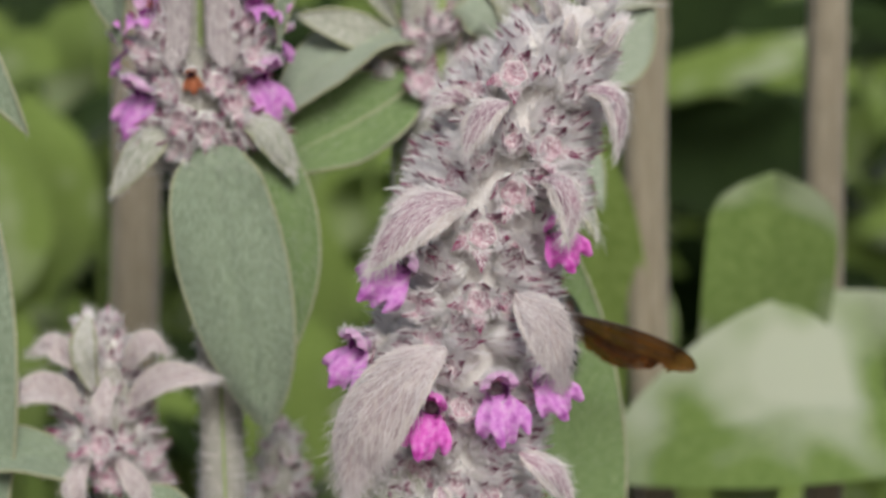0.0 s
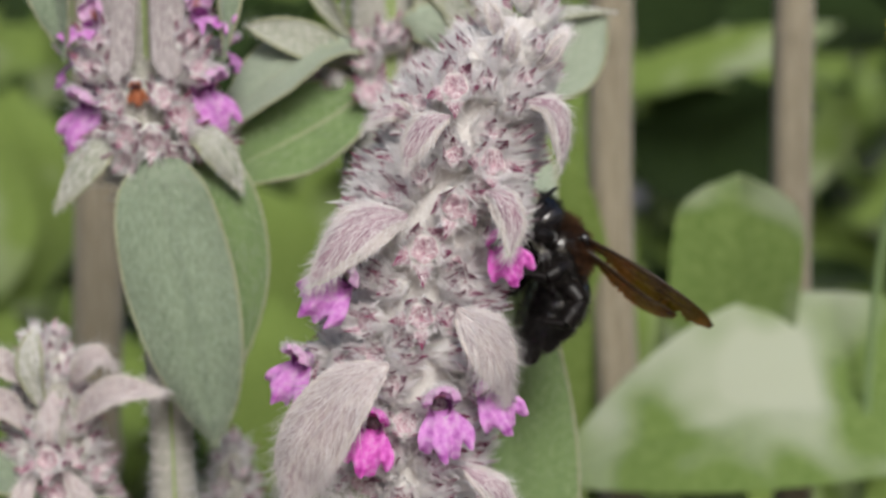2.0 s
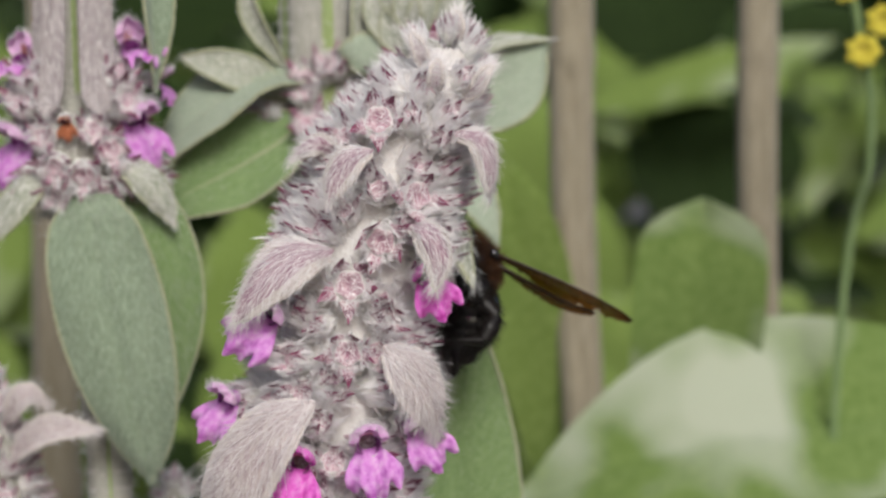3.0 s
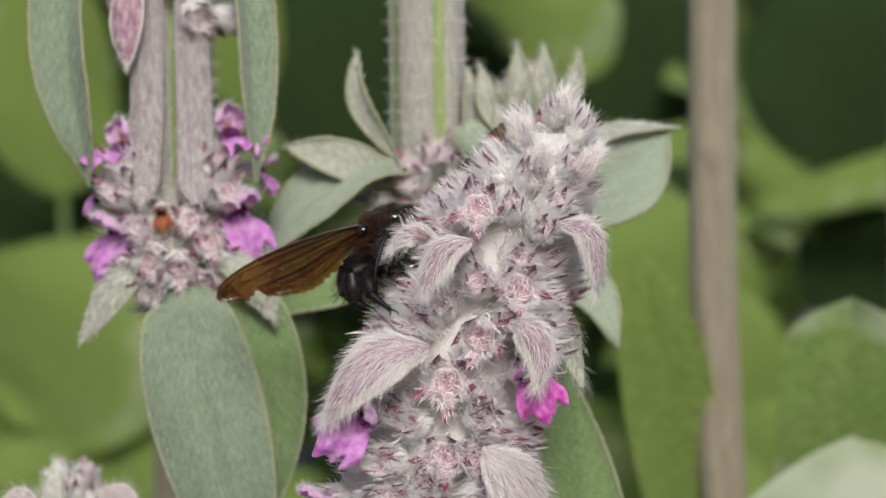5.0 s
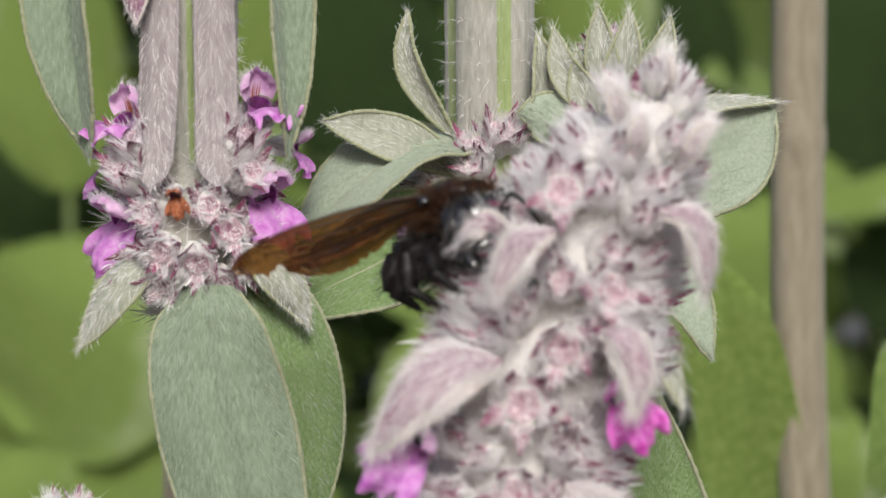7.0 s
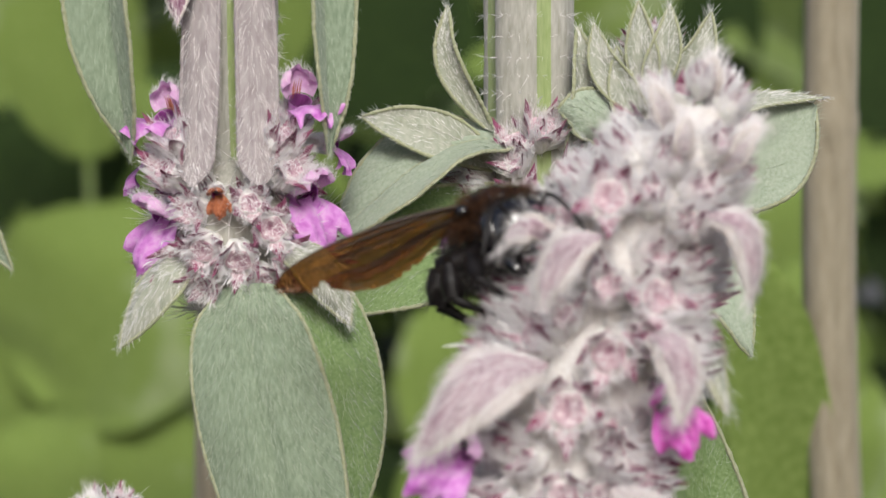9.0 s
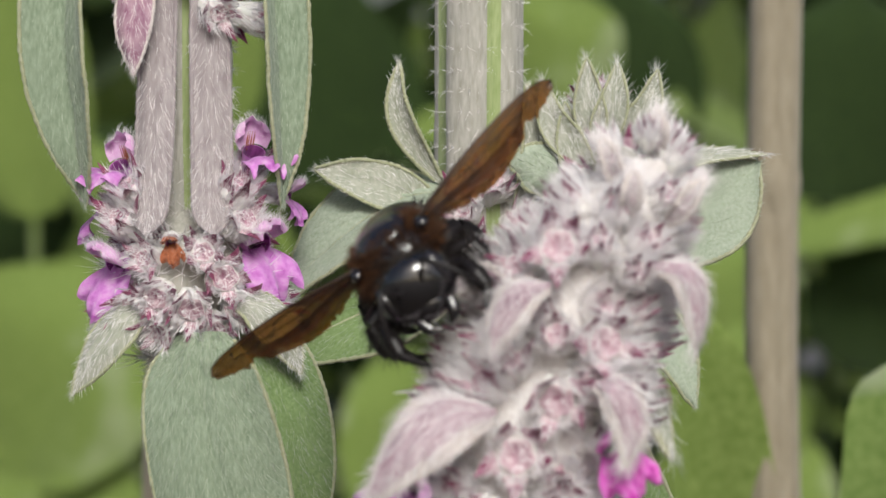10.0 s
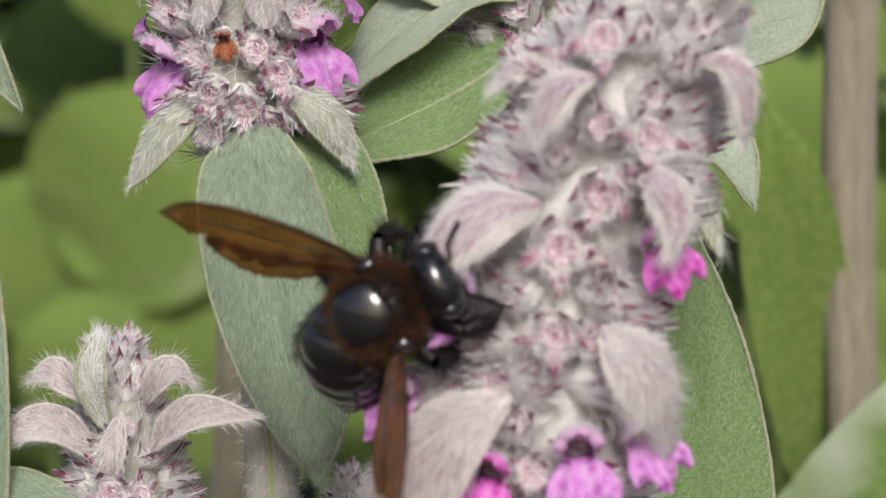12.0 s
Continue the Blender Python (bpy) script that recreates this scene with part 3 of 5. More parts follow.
def main_spike():
    t = thing("lambs_ear_spike", (-9, 0, -400), "dense woolly lamb's ear flower spike with purple-tipped calyces and magenta flowers", "flower spike", "lamb's ear plants")
    rng = random.Random(4)
    square_stem(t, [(-9, 0, -400), (-9, 0, -200), (-7.5, 0, -70), (-4.5, 0, -40), (0, 0, 0), (7, 0, 21), (14.5, 0, 33)], 3.2, 70, STEM)
    core(t, [(axis_at(z)[0], axis_at(z)[1] * 0.72) for z in range(-72, 36, 3)], hairs=9000, skin=CORE_WOOL)
    fixed = []

    def star(x, y, z, d, size=1.0, spin=18, mesh=None):
        fixed.append(np.array((x, y, z)))
        put_calyx(t, (x, y, z), d, size, spin, mesh)

    star(0.0, -14.5, -0.2, (0.02, -1, 0.08), 1.05, 18, STARS[0])
    star(-0.5, -14.5, -10.2, (0.0, -1, 0.02), 0.95, 18, STARS[1])
    star(4.4, -13, 23.7, (0.0, -0.95, 0.25), 0.95, 20, STARS[0])
    star(4.6, -14.0, 5.6, (0.05, -0.95, -0.15), 1.0, 0)
    star(10.6, -13.0, 12.5, (0.4, -0.9, 0.1), 1.0, 10, STARS[1])
    flowers = [((-12.6, -13.5, -4.6), (-0.45, -1.0, -0.05), "lilac", 1.10, -40),
               ((11.6, -12.0, 0.2), (0.30, -0.95, -0.10), "magenta", 0.9, 22),
               ((-19.2, -10.0, -17.6), (-0.6, -0.9, -0.05), "lilac", 0.95, -22),
               ((-8.0, -16.8, -26.0), (-0.15, -1.0, 0.0), "magenta", 1.0, -6),
               ((2.6, -16.2, -23.4), (0.10, -1.0, 0.0), "lilac", 1.08, 8),
               ((10.2, -13.4, -21.6), (0.45, -0.95, -0.05), "lilac", 0.95, 26),
               ((-1.0, -13.8, -46.0), (0.0, -1.0, -0.1), "lilac", 0.9, 0)]
    for k, (p, d, tone, size, spin) in enumerate(flowers):
        fixed.append(np.array(p) - unit(d))
        put_corolla(t, p, d, tone, size, spin, k)
    big = [((-4.0, -8, 5.2), (-10, -14.0, 4.5), (-15.5, -14.0, -1.5), (-17.5, -11.0, -8.0)), ((4.0, -12, 18.5), (0.5, -15, 19.0), (-1.8, -15.0, 16.0), (-2.8, -14.0, 12.0))]
    n = 0
    z = -66.0
    while z < 35.5:
        c, r = axis_at(z)
        count = max(4, int(2 * math.pi * r / 6.2))
        for k in range(count):
            a = 2 * math.pi * (k + 0.5 * (n % 2) + rng.uniform(-0.22, 0.22)) / count
            zz = z + rng.uniform(-1.6, 1.6)
            c, r = axis_at(zz)
            tilt = np.interp(zz, (-60, 5, 20, 30, 35), (0.15, 0.3, 0.5, 1.0, 2.6)) + rng.uniform(-0.22, 0.25)
            d = unit((math.cos(a) + 0.12 + rng.gauss(0, .2), math.sin(a) + rng.gauss(0, .15), tilt + rng.gauss(0, .15)))
            p = c + np.array((math.cos(a), math.sin(a), 0)) * r * rng.uniform(0.95, 1.10) + np.array((0, 0, tilt * 1.5))
            if any(np.linalg.norm((p - q) * (1, 0.6, 1)) < 3.7 for q in fixed):
                continue
            size = np.interp(zz, (-60, 10, 26, 35), (0.98, 0.95, 0.82, 0.6)) * rng.uniform(0.85, 1.12)
            put_calyx(t, p, d, size, rng.uniform(0, 72), SPARSE[n % 2] if d[1] > 0.4 else THICK[rng.randrange(8)])
        z += np.interp(z, (-60, 10, 40), (5.0, 4.7, 3.3))
        n += 1
    # leafy bracts between the whorls
    kw = dict(hair_len=2.6, hair_width=0.065, lay=0.5, nu=20, nv=13, thick=0.6, rim=0.34, scallop=0.15, edge=0.74)
    leaf(t, "bract", [(-2.5, -11.5, 4.5), (-7.0, -16.0, 5.2), (-12.0, -16.5, 1.5), (-16.8, -14.0, -5.5)], 8.5, (-0.3, -1, 0.75), BR, hairs=1692, cup=-0.35, seed=1, label="purple-flushed hairy bract", **kw)
    leaf(t, "bract", [(-5.5, -14.0, -17.0), (-11.0, -17.5, -19.5), (-16.5, -17.0, -27.0), (-18.8, -15.0, -33.0), (-19.6, -13.0, -40.0)], 10.5, (-0.35, -1, 0.35), BGREY, hairs=2509, cup=-0.3, seed=2, label="long hairy bract with purple streaks", **{**kw, "edge": 0.86, "hair_len": 3.6})
    leaf(t, "bract", [(4.8, -14.0, -9.0), (8.2, -16.8, -11.5), (11.0, -16.0, -16.5), (12.4, -13.0, -22.5)], 7.6, (0.35, -1, 0.3), BGREY, hairs=1839, cup=-0.3, seed=3, label="hairy bract with pale edge", **{**kw, "edge": 0.86, "hair_len": 3.0})
    leaf(t, "bract", [(3.5, -12.5, 19.0), (0.6, -16.0, 18.8), (-1.8, -16.0, 15.5), (-3.0, -15.0, 11.5)], 4.6, (-0.3, -1, 0.5), BR, hairs=657, cup=-0.4, seed=4, **kw)
    leaf(t, "bract", [(8.5, -12.5, 8.0), (11.0, -16.2, 8.0), (12.8, -16.4, 4.0), (12.2, -15.5, -1.0)], 4.8, (0.4, -1, 0.3), BR, hairs=657, cup=-0.45, seed=5, **kw)
    leaf(t, "bract", [(15.0, -9.0, 21.0), (19.0, -11.5, 20.5), (20.6, -10.5, 16.0), (20.4, -8.5, 11.5)], 4.2, (0.7, -1, 0.4), BR, hairs=564, cup=-0.4, seed=6, **kw)
    leaf(t, "bract", [(-0.5, -6.0, 16.0), (-3.6, -9.0, 19.6), (-5.8, -9.0, 19.4), (-8.0, -8.0, 17.6)], 3.0, (-0.6, -1, 0.6), BR, hairs=412, cup=-0.4, seed=7, **kw)
    leaf(t, "bract", [(12.0, 2.0, 9.0), (16.5, 1.0, 6.0), (17.4, 0.0, 2.0), (18.6, -1.0, -2.6)], 4.0, (0.8, -1, 0.2), BG_, hairs=158, cup=-0.4, seed=8, label="dry-tipped bract", **kw)
    leaf(t, "bract", [(-6.0, -13.5, -38.0), (-5.5, -15.5, -40.5), (-4.8, -15.5, -45.0), (-4.0, -13.0, -50.0)], 3.4, (0, -1, 0.2), BR, hairs=376, cup=0.5, seed=9, **kw)
    leaf(t, "bract", [(-8.5, -6.0, -33.0), (-11.5, -10.5, -38.0), (-13.0, -11.0, -46.0), (-13.0, -9.0, -60.0)], 13.0, (-0.2, -1, 0.2), BG_, hairs=693, cup=-0.25, seed=10, label="pale grey-green bract", **kw)
    leaf(t, "bract", [(6.0, -12.0, -33.0), (9.5, -14.5, -34.5), (12.0, -14.0, -37.0), (14.0, -12.0, -41.0)], 4.4, (0.4, -1, 0.4), BR, hairs=564, cup=-0.4, seed=11, **kw)
    # small curled bracts near the tip
    for k, (x, y, z, dx) in enumerate(((12.6, -8.5, 29.5, 0.4), (18.5, -7.5, 28.5, 1.8), (16.0, -2, 36.2, 0.2), (11.0, -4, 33.0, -1.2))):
        leaf(t, "bract", [(x - dx, y + 3, z - 3), (x, y - 0.5, z - 1.4), (x + dx * 0.6, y - 1.0, z + 0.6), (x + dx * 1.4, y - 0.2, z + 2.4)], 2.0, (0, -1, 0.2), BR, hairs=438, seed=30 + k, cup=0.5, **{**kw, "nu": 10, "nv": 7})
    return t


main_spike()


# ---- the plant with hanging leaves ----
def whorl(t, centre, radius, zlow, zhigh, n, rng, skip=(), size=0.95, down=-0.2):
    for k in range(n):
        a = 2 * math.pi * k / n * 2.618 * 1.7 + rng.uniform(-0.2, 0.2)
        z = rng.uniform(zlow, zhigh)
        q = (z - zlow) / (zhigh - zlow + 1e-6)
        rr = radius * (0.72 + 0.28 * math.sin(math.pi * min(1, q + 0.25)))
        p = np.array((centre[0] + rr * math.cos(a), centre[1] + rr * math.sin(a), z))
        if any(np.linalg.norm(p - s) < 4.5 for s in skip):
            continue
        put_calyx(t, p, (math.cos(a), math.sin(a), down + 0.7 * q + rng.uniform(-0.2, 0.2)), size * rng.uniform(0.85, 1.1), rng.uniform(0, 72))


LV = (LEAF, LEAF_HAIR, MARGIN)


def left_plant():
    t = thing("lambs_ear_plant", (-39, 36, -400), "lamb's ear stem with lilac flower ring above drooping grey-green leaves", "plant", "lamb's ear plants")
    rng = random.Random(11)
    square_stem(t, [(-39, 36, -400), (-39.5, 36, -100), (-40, 36, -40), (-42.8, 36, 10), (-43.8, 36, 40), (-43.5, 36, 100)], 6.4, 90, STEM, STEM_GREEN, hairs=12000, turn=0.08, depth=0.3, narrow=0.9, slim=0.62)
    core(t, [((-43, 36, z), r) for z, r in ((2, 3), (5, 6), (10, 9), (17, 10.5), (22, 8), (25, 5))], hairs=1600)
    fl = [((-32.0, 27.5, 20.5), (0.72, -0.75, -0.1), "lilac", 1.12, 14), ((-53.6, 28.0, 17.5), (-0.65, -0.85, -0.2), "lilac", 1.1, -14),
          ((-52.4, 29.5, 32.0), (-0.3, -0.6, 0.8), "lilac", 0.95, -10), ((-33.8, 29.5, 34.0), (0.3, -0.6, 0.8), "lilac", 0.95, 10),
          ((-57.0, 34.0, 25.0), (-1, -0.2, 0), "lilac", 0.7, 0), ((-29.0, 35.0, 27.0), (1, -0.2, 0), "lilac", 0.6, 0)]
    skip = []
    for k, (p, d, tone, size, spin) in enumerate(fl):
        skip.append(np.array(p))
        put_corolla(t, p, d, tone, size, spin, k)
    p = np.array((-44.2, 22.5, 20.8))
    skip.append(p)
    put_corolla(t, p, (0.05, -1, -0.35), "withered", 0.42, 12, 1)
    for x, y, z, d in ((-37.0, 23.5, 16.5, (0.3, -1, 0)), (-46.5, 22.5, 13.5, (-0.2, -1, -0.3)), (-50.0, 24, 12, (-0.5, -1, -0.3)), (-41.5, 22.5, 12.0, (0.1, -1, -0.4)), (-34.5, 25, 12.0, (0.6, -1, -0.4)), (-48.5, 24.0, 19.0, (-0.4, -1, 0.1)), (-39.8, 22.5, 20.0, (0.2, -1, 0.1))):
        skip.append(np.array((x, y, z)))
        put_calyx(t, (x, y, z), d, 0.85, rng.uniform(0, 72), CALYXES[rng.randrange(6)])
    whorl(t, (-43, 36), 13.5, 8, 23, 46, rng, skip, 0.9, -0.35)
    kw = dict(nu=34, nv=15, rugose=0.22)
    leaf(t, "leaf", [(-40.5, 24, 9.5), (-40.4, 21.5, 4.0), (-38.2, 20.5, -8.0), (-35.2, 21.0, -21.0), (-33.3, 22.5, -31.0), (-32.3, 24, -37.0)], 17.6, (-0.15, -1, 0.25), LV, hairs=6000, cup=-0.2, wave=0.03, peak=0.42, foot=0.38, taper=1.7, label="drooping felted grey-green leaf", seed=41, **kw)
    leaf(t, "leaf", [(-36.5, 30, 9.0), (-33.0, 28, 5.5), (-30.2, 27.5, -5.0), (-29.2, 28, -16.0), (-30.5, 29, -30.0)], 14.5, (0.3, -1, 0.2), (LEAF_GREEN, LEAF_HAIR, MARGIN), hairs=2500, cup=-0.15, wave=0.02, peak=0.45, foot=0.35, label="second drooping leaf behind", seed=42, **kw)
    kb = dict(nu=18, nv=9, hair_len=1.3, rim=0.25, scallop=0.1)
    leaf(t, "bract", [(-47.0, 27, 13.0), (-50.5, 24.5, 11.5), (-54.0, 24, 7.0), (-57.2, 25, 1.2)], 6.0, (-0.4, -1, 0.4), BG_, hairs=500, cup=-0.4, seed=43, **kb)
    leaf(t, "bract", [(-37.0, 27, 13.5), (-33.0, 24.5, 13.0), (-29.5, 25, 9.0), (-27.6, 26, 4.0)], 5.5, (0.4, -1, 0.4), BG_, hairs=500, cup=-0.4, seed=44, **kb)
    # leaves hanging from the whorl higher up, on both sides of the stem
    leaf(t, "leaf", [(-50, 33, 78), (-55.5, 27, 66), (-58.2, 25, 50), (-57.0, 25.5, 36), (-55.8, 27, 25.5)], 9.5, (-0.5, -1, 0.1), LV, hairs=1600, cup=0.25, fold=0.35, peak=0.55, seed=45, label="narrow hanging felted leaf", **kw)
    leaf(t, "leaf", [(-38, 33, 78), (-33.0, 28, 66), (-31.0, 27, 50), (-30.4, 27, 36), (-30.2, 28, 25.5)], 7.0, (0.9, -1, 0.1), LV, hairs=1400, cup=0.25, fold=0.35, peak=0.55, seed=46, label="narrow hanging felted leaf", **kw)
    leaf(t, "bract", [(-46.5, 29, 60), (-49, 26, 54), (-49.6, 25, 48), (-49.3, 25.5, 42.5)], 5.0, (-0.2, -1, 0.2), BR, hairs=300, cup=-0.4, seed=47, **kb)
    # tongue-shaped woolly bracts that hang down the front of the stem
    for k, xs in enumerate(((-46.8, -46.8, -47.1, -47.4), (-40.0, -39.8, -39.2, -38.8))):
        out = -1 if k == 0 else 1
        leaf(t, "bract", [(xs[0], 29.4, 76), (xs[1], 28.6, 50), (xs[2], 26.0, 32), (xs[3], 23.5, 22.0)], 5.0, (0.25 * out, -1, 0.1), (STEM_MAUVE, WOOL_STREAK, STEM_MAUVE), hairs=700, hair_len=1.5, cup=-0.22, peak=0.8, foot=0.8, taper=3.6, seed=48 + k, nu=30, nv=11, rim=0.3, label="pale woolly tongue-shaped bract")
        for dx, y, z, up in ((3.4, 25.5, 29.5, 0.9), (4.6, 25.0, 25.0, 0.45)):
            put_calyx(t, (xs[3] + dx * out, y, z), (0.45 * out, -0.7, up), 0.95, rng.uniform(0, 72), CALYXES[rng.randrange(6)])
    whorl(t, (-43.5, 36), 11, 48, 60, 22, rng, (), 0.9, -0.4)
    return t


left_plant()


# ---- the plant standing behind the spike ----
def back_plant():
    t = thing("lambs_ear_plant", (-4.5, 52, -400), "pale woolly lamb's ear stem with green groove and broad leaves", "plant", "lamb's ear plants")
    rng = random.Random(21)
    square_stem(t, [(-4.5, 52, -400), (-4.6, 52, -60), (-4.8, 52, 0), (-5.0, 52, 40), (-5.2, 52, 110)], 6.2, 80, STEM, STEM_GREEN, hairs=8000, turn=0.42, depth=0.2)
    kw = dict(nu=24, nv=13, rugose=0.3)
    LP = (LEAF_PALE, LEAF_HAIR, MARGIN)
    LG = (LEAF_GREEN, LEAF_HAIR, MARGIN)
    leaf(t, "leaf", [(-6, 48, 26), (-13, 45, 27), (-20, 43, 24), (-27, 43, 18), (-33, 45, 11)], 15.0, (-0.1, -0.55, 1), LP, hairs=1500, cup=0.12, midrib=0.5, peak=0.5, seed=51, label="pale felted leaf", **kw)
    leaf(t, "leaf", [(-6, 46, 20.0), (-12, 44, 15.5), (-19, 43, 11.5), (-26, 43, 8.0), (-36, 46, 3.0)], 15.0, (0.1, -1, 0.55), LG, hairs=1200, cup=0.15, fold=0.12, midrib=0.9, peak=0.45, seed=52, label="broad green leaf with pale midrib", **kw)
    leaf(t, "bract", [(-9, 48, 23), (-15, 45, 26.5), (-21, 44, 28.5), (-27.5, 44.5, 30.0)], 6.5, (0, -1, 0.4), BG_, hairs=500, cup=0.3, seed=53, label="white woolly bract", **{**kw, "rugose": 0.1})
    leaf(t, "bract", [(-10, 48, 28), (-14, 46, 34), (-16, 45.5, 39), (-16.0, 46, 45.0)], 3.6, (-0.4, -1, 0.1), BG_, hairs=400, cup=0.4, seed=54, **{**kw, "rugose": 0.1})
    leaf(t, "bract", [(0, 48, 22), (2.0, 46, 30), (2.4, 46, 36), (1.6, 47, 42)], 4.5, (0.6, -1, 0.1), BG_, hairs=300, cup=0.4, seed=55, **{**kw, "rugose": 0.1})
    whorl(t, (-5, 52), 11.5, 17, 30, 26, rng, (), 0.9, 0.2)
    leaf(t, "leaf", [(14, 50, 12), (18.5, 48, 8.5), (22.5, 46, 4.5), (25.4, 45, -2.6)], 8.0, (0.3, -1, 0.3), LP, hairs=400, cup=0.2, peak=0.4, seed=56, label="small pale leaf", **kw)
    return t


back_plant()


def bud_head(t, base, top, radius, n, rng, size=0.8):
    """A young head: calyces packed on a dome, the last ones pointing up."""
    base, top = np.array(base, float), np.array(top, float)
    square_stem(t, [tuple(base - (0, 0, 300)), tuple(base - (0, 0, 60)), tuple(base), tuple(base * 0.4 + top * 0.6)], 2.6, 40, STEM, hairs=900)
    core(t, [(base * (1 - q) + top * q, radius * r) for q, r in ((0, 0.35), (0.2, 0.6), (0.5, 0.62), (0.8, 0.4), (0.95, 0.15))], hairs=500)
    for k in range(n):
        q = (k + 0.5) / n
        a = k * 2.399
        c = base * (1 - q) + top * q
        r = radius * (1 - 0.75 * q ** 1.5)
        d = unit((math.cos(a), math.sin(a), 0.35 + 2.2 * q ** 2))
        put_calyx(t, c + np.array((math.cos(a) * r, math.sin(a) * r, 2 * q)), d, size * (1.05 - 0.3 * q) * rng.uniform(0.9, 1.1), rng.uniform(0, 72))


def behind_head():
    t = thing("lambs_ear_bud", (10.5, 54, -260), "young silvery lamb's ear flower head with upright bracts", "flower bud", "lamb's ear plants")
    rng = random.Random(31)
    bud_head(t, (11, 50, 22), (11.5, 50, 41), 7.5, 24, rng, 0.8)
    kb = dict(nu=14, nv=9, hair_len=1.8, rim=0.22, scallop=0.1)
    for k, (x, z, dx) in enumerate(((5.0, 40, -2.4), (10.0, 43, -0.5), (13.5, 42.5, 1.0), (18.0, 41.5, 3.0), (7.6, 37, -1.5))):
        leaf(t, "bract", [(11, 47, 30), ((11 + x) / 2, 45, z - 7), (x, 44.5, z - 3), (x + dx * 0.5, 45, z + 2.5)], 4.4, (0, -1, 0.2), BG_, hairs=250, cup=0.4, seed=60 + k, **kb)
    leaf(t, "leaf", [(9, 47, 23), (5.5, 44, 29), (2.0, 43, 31), (-1.0, 44, 31.0)], 7.0, (0, -1, 0.2), (LEAF_PALE, LEAF_HAIR, MARGIN), hairs=400, cup=-0.3, seed=66, label="small curled leaf", nu=18, nv=9)
    leaf(t, "leaf", [(13, 47, 17), (20, 45, 22), (27, 44.5, 26), (33.5, 45.5, 31.5)], 14.5, (0.15, -1, 0.2), (LEAF_PALE, LEAF_HAIR, MARGIN), hairs=1000, cup=0.15, peak=0.6, seed=67, label="pale felted leaf beside the bud", nu=24, nv=13, rugose=0.3)
    leaf(t, "bract", [(15, 46, 26), (21, 44, 31), (27, 44, 32.8), (34.5, 45, 32.4)], 4.0, (0.0, -0.6, 1), BG_, hairs=250, cup=-0.3, seed=68, **kb)
    return t


behind_head()


def front_small_plant():
    t = thing("lambs_ear_bud", (-59, 30, -400), "small budding lamb's ear head with spreading silvery bracts", "flower bud", "lamb's ear plants")
    rng = random.Random(41)
    bud_head(t, (-58.5, 31, -46), (-60, 30, -20), 9.5, 40, rng, 0.82)
    kb = dict(nu=16, nv=9, hair_len=2.2, rim=0.25, scallop=0.1)
    leaf(t, "bract", [(-62, 26, -35), (-66, 23, -30.5), (-70, 22, -30), (-75.0, 23, -32.5)], 5.0, (0, -1, 0.7), BGREY, hairs=1200, cup=0.3, seed=71, **kb)
    leaf(t, "bract", [(-55, 26, -34), (-51, 23, -29.5), (-46.5, 22, -27.8), (-40.2, 23, -28.4)], 4.8, (0, -1, 0.7), BGREY, hairs=1200, cup=0.3, seed=72, **kb)
    leaf(t, "bract", [(-60, 24, -31), (-61.5, 22, -25), (-61.5, 22, -21), (-60.8, 23, -17.5)], 4.0, (0, -1, 0.1), BG_, hairs=600, cup=0.4, seed=73, **kb)
    leaf(t, "bract", [(-58, 23, -28), (-58.5, 20.5, -31), (-59, 20, -34), (-59.3, 21, -37.0)], 3.2, (0, -1, 0.3), BGREY, hairs=500, cup=-0.4, seed=74, **kb)
    leaf(t, "bract", [(-62, 24, -27), (-65, 22, -24), (-67, 22, -22.5), (-70.0, 23, -24.0)], 3.6, (0, -1, 0.4), BGREY, hairs=500, cup=0.3, seed=75, **kb)
    leaf(t, "bract", [(-55, 24, -27), (-53, 22, -23.5), (-51, 22, -22), (-48.5, 23, -24)], 3.6, (0, -1, 0.4), BGREY, hairs=500, cup=0.3, seed=76, **kb)
    put_calyx(t, (-59.0, 18.5, -38.5), (0, -1, 0.05), 0.9, 18, STARS[0])
    leaf(t, "leaf", [(-60, 26, -46), (-68, 22, -41), (-76, 21, -40.5), (-86, 24, -45)], 10.5, (0, -0.7, 1), (LEAF, LEAF_HAIR, MARGIN), hairs=900, cup=0.15, peak=0.45, seed=77, label="felted leaf spreading level", nu=24, nv=13)
    leaf(t, "leaf", [(-58, 24, -47), (-52, 21, -49), (-46, 21, -51), (-38, 25, -56)], 9.0, (0, -0.8, 1), (LEAF, LEAF_HAIR, MARGIN), hairs=700, cup=0.15, peak=0.45, seed=78, label="felted leaf spreading level", nu=24, nv=13)
    leaf(t, "bract", [(-57, 23, -41), (-54, 19.5, -44), (-52.5, 19, -47), (-53.5, 20, -53)], 3.4, (0, -1, 0.3), BGREY, hairs=500, cup=-0.3, seed=79, **kb)
    leaf(t, "bract", [(-61, 23, -41), (-63, 19.5, -44), (-63.2, 19, -47), (-62.5, 20, -52)], 3.4, (0, -1, 0.3), BGREY, hairs=500, cup=-0.3, seed=80, **kb)
    u = thing("lambs_ear_bud", (-30.5, 44, -400), "tiny pale lamb's ear bud low among the leaves", "flower bud", "lamb's ear plants")
    bud_head(u, (-30.5, 44, -56), (-30, 44, -41), 6.0, 16, rng, 0.7)


front_small_plant()


def lone_leaf(name, points, width, face, mats, label, **kw):
    p = points[0]
    t = thing(name, p, label, "leaf", "loose leaves")
    leaf(t, "blade", points, width, face, mats, **kw)
    return t


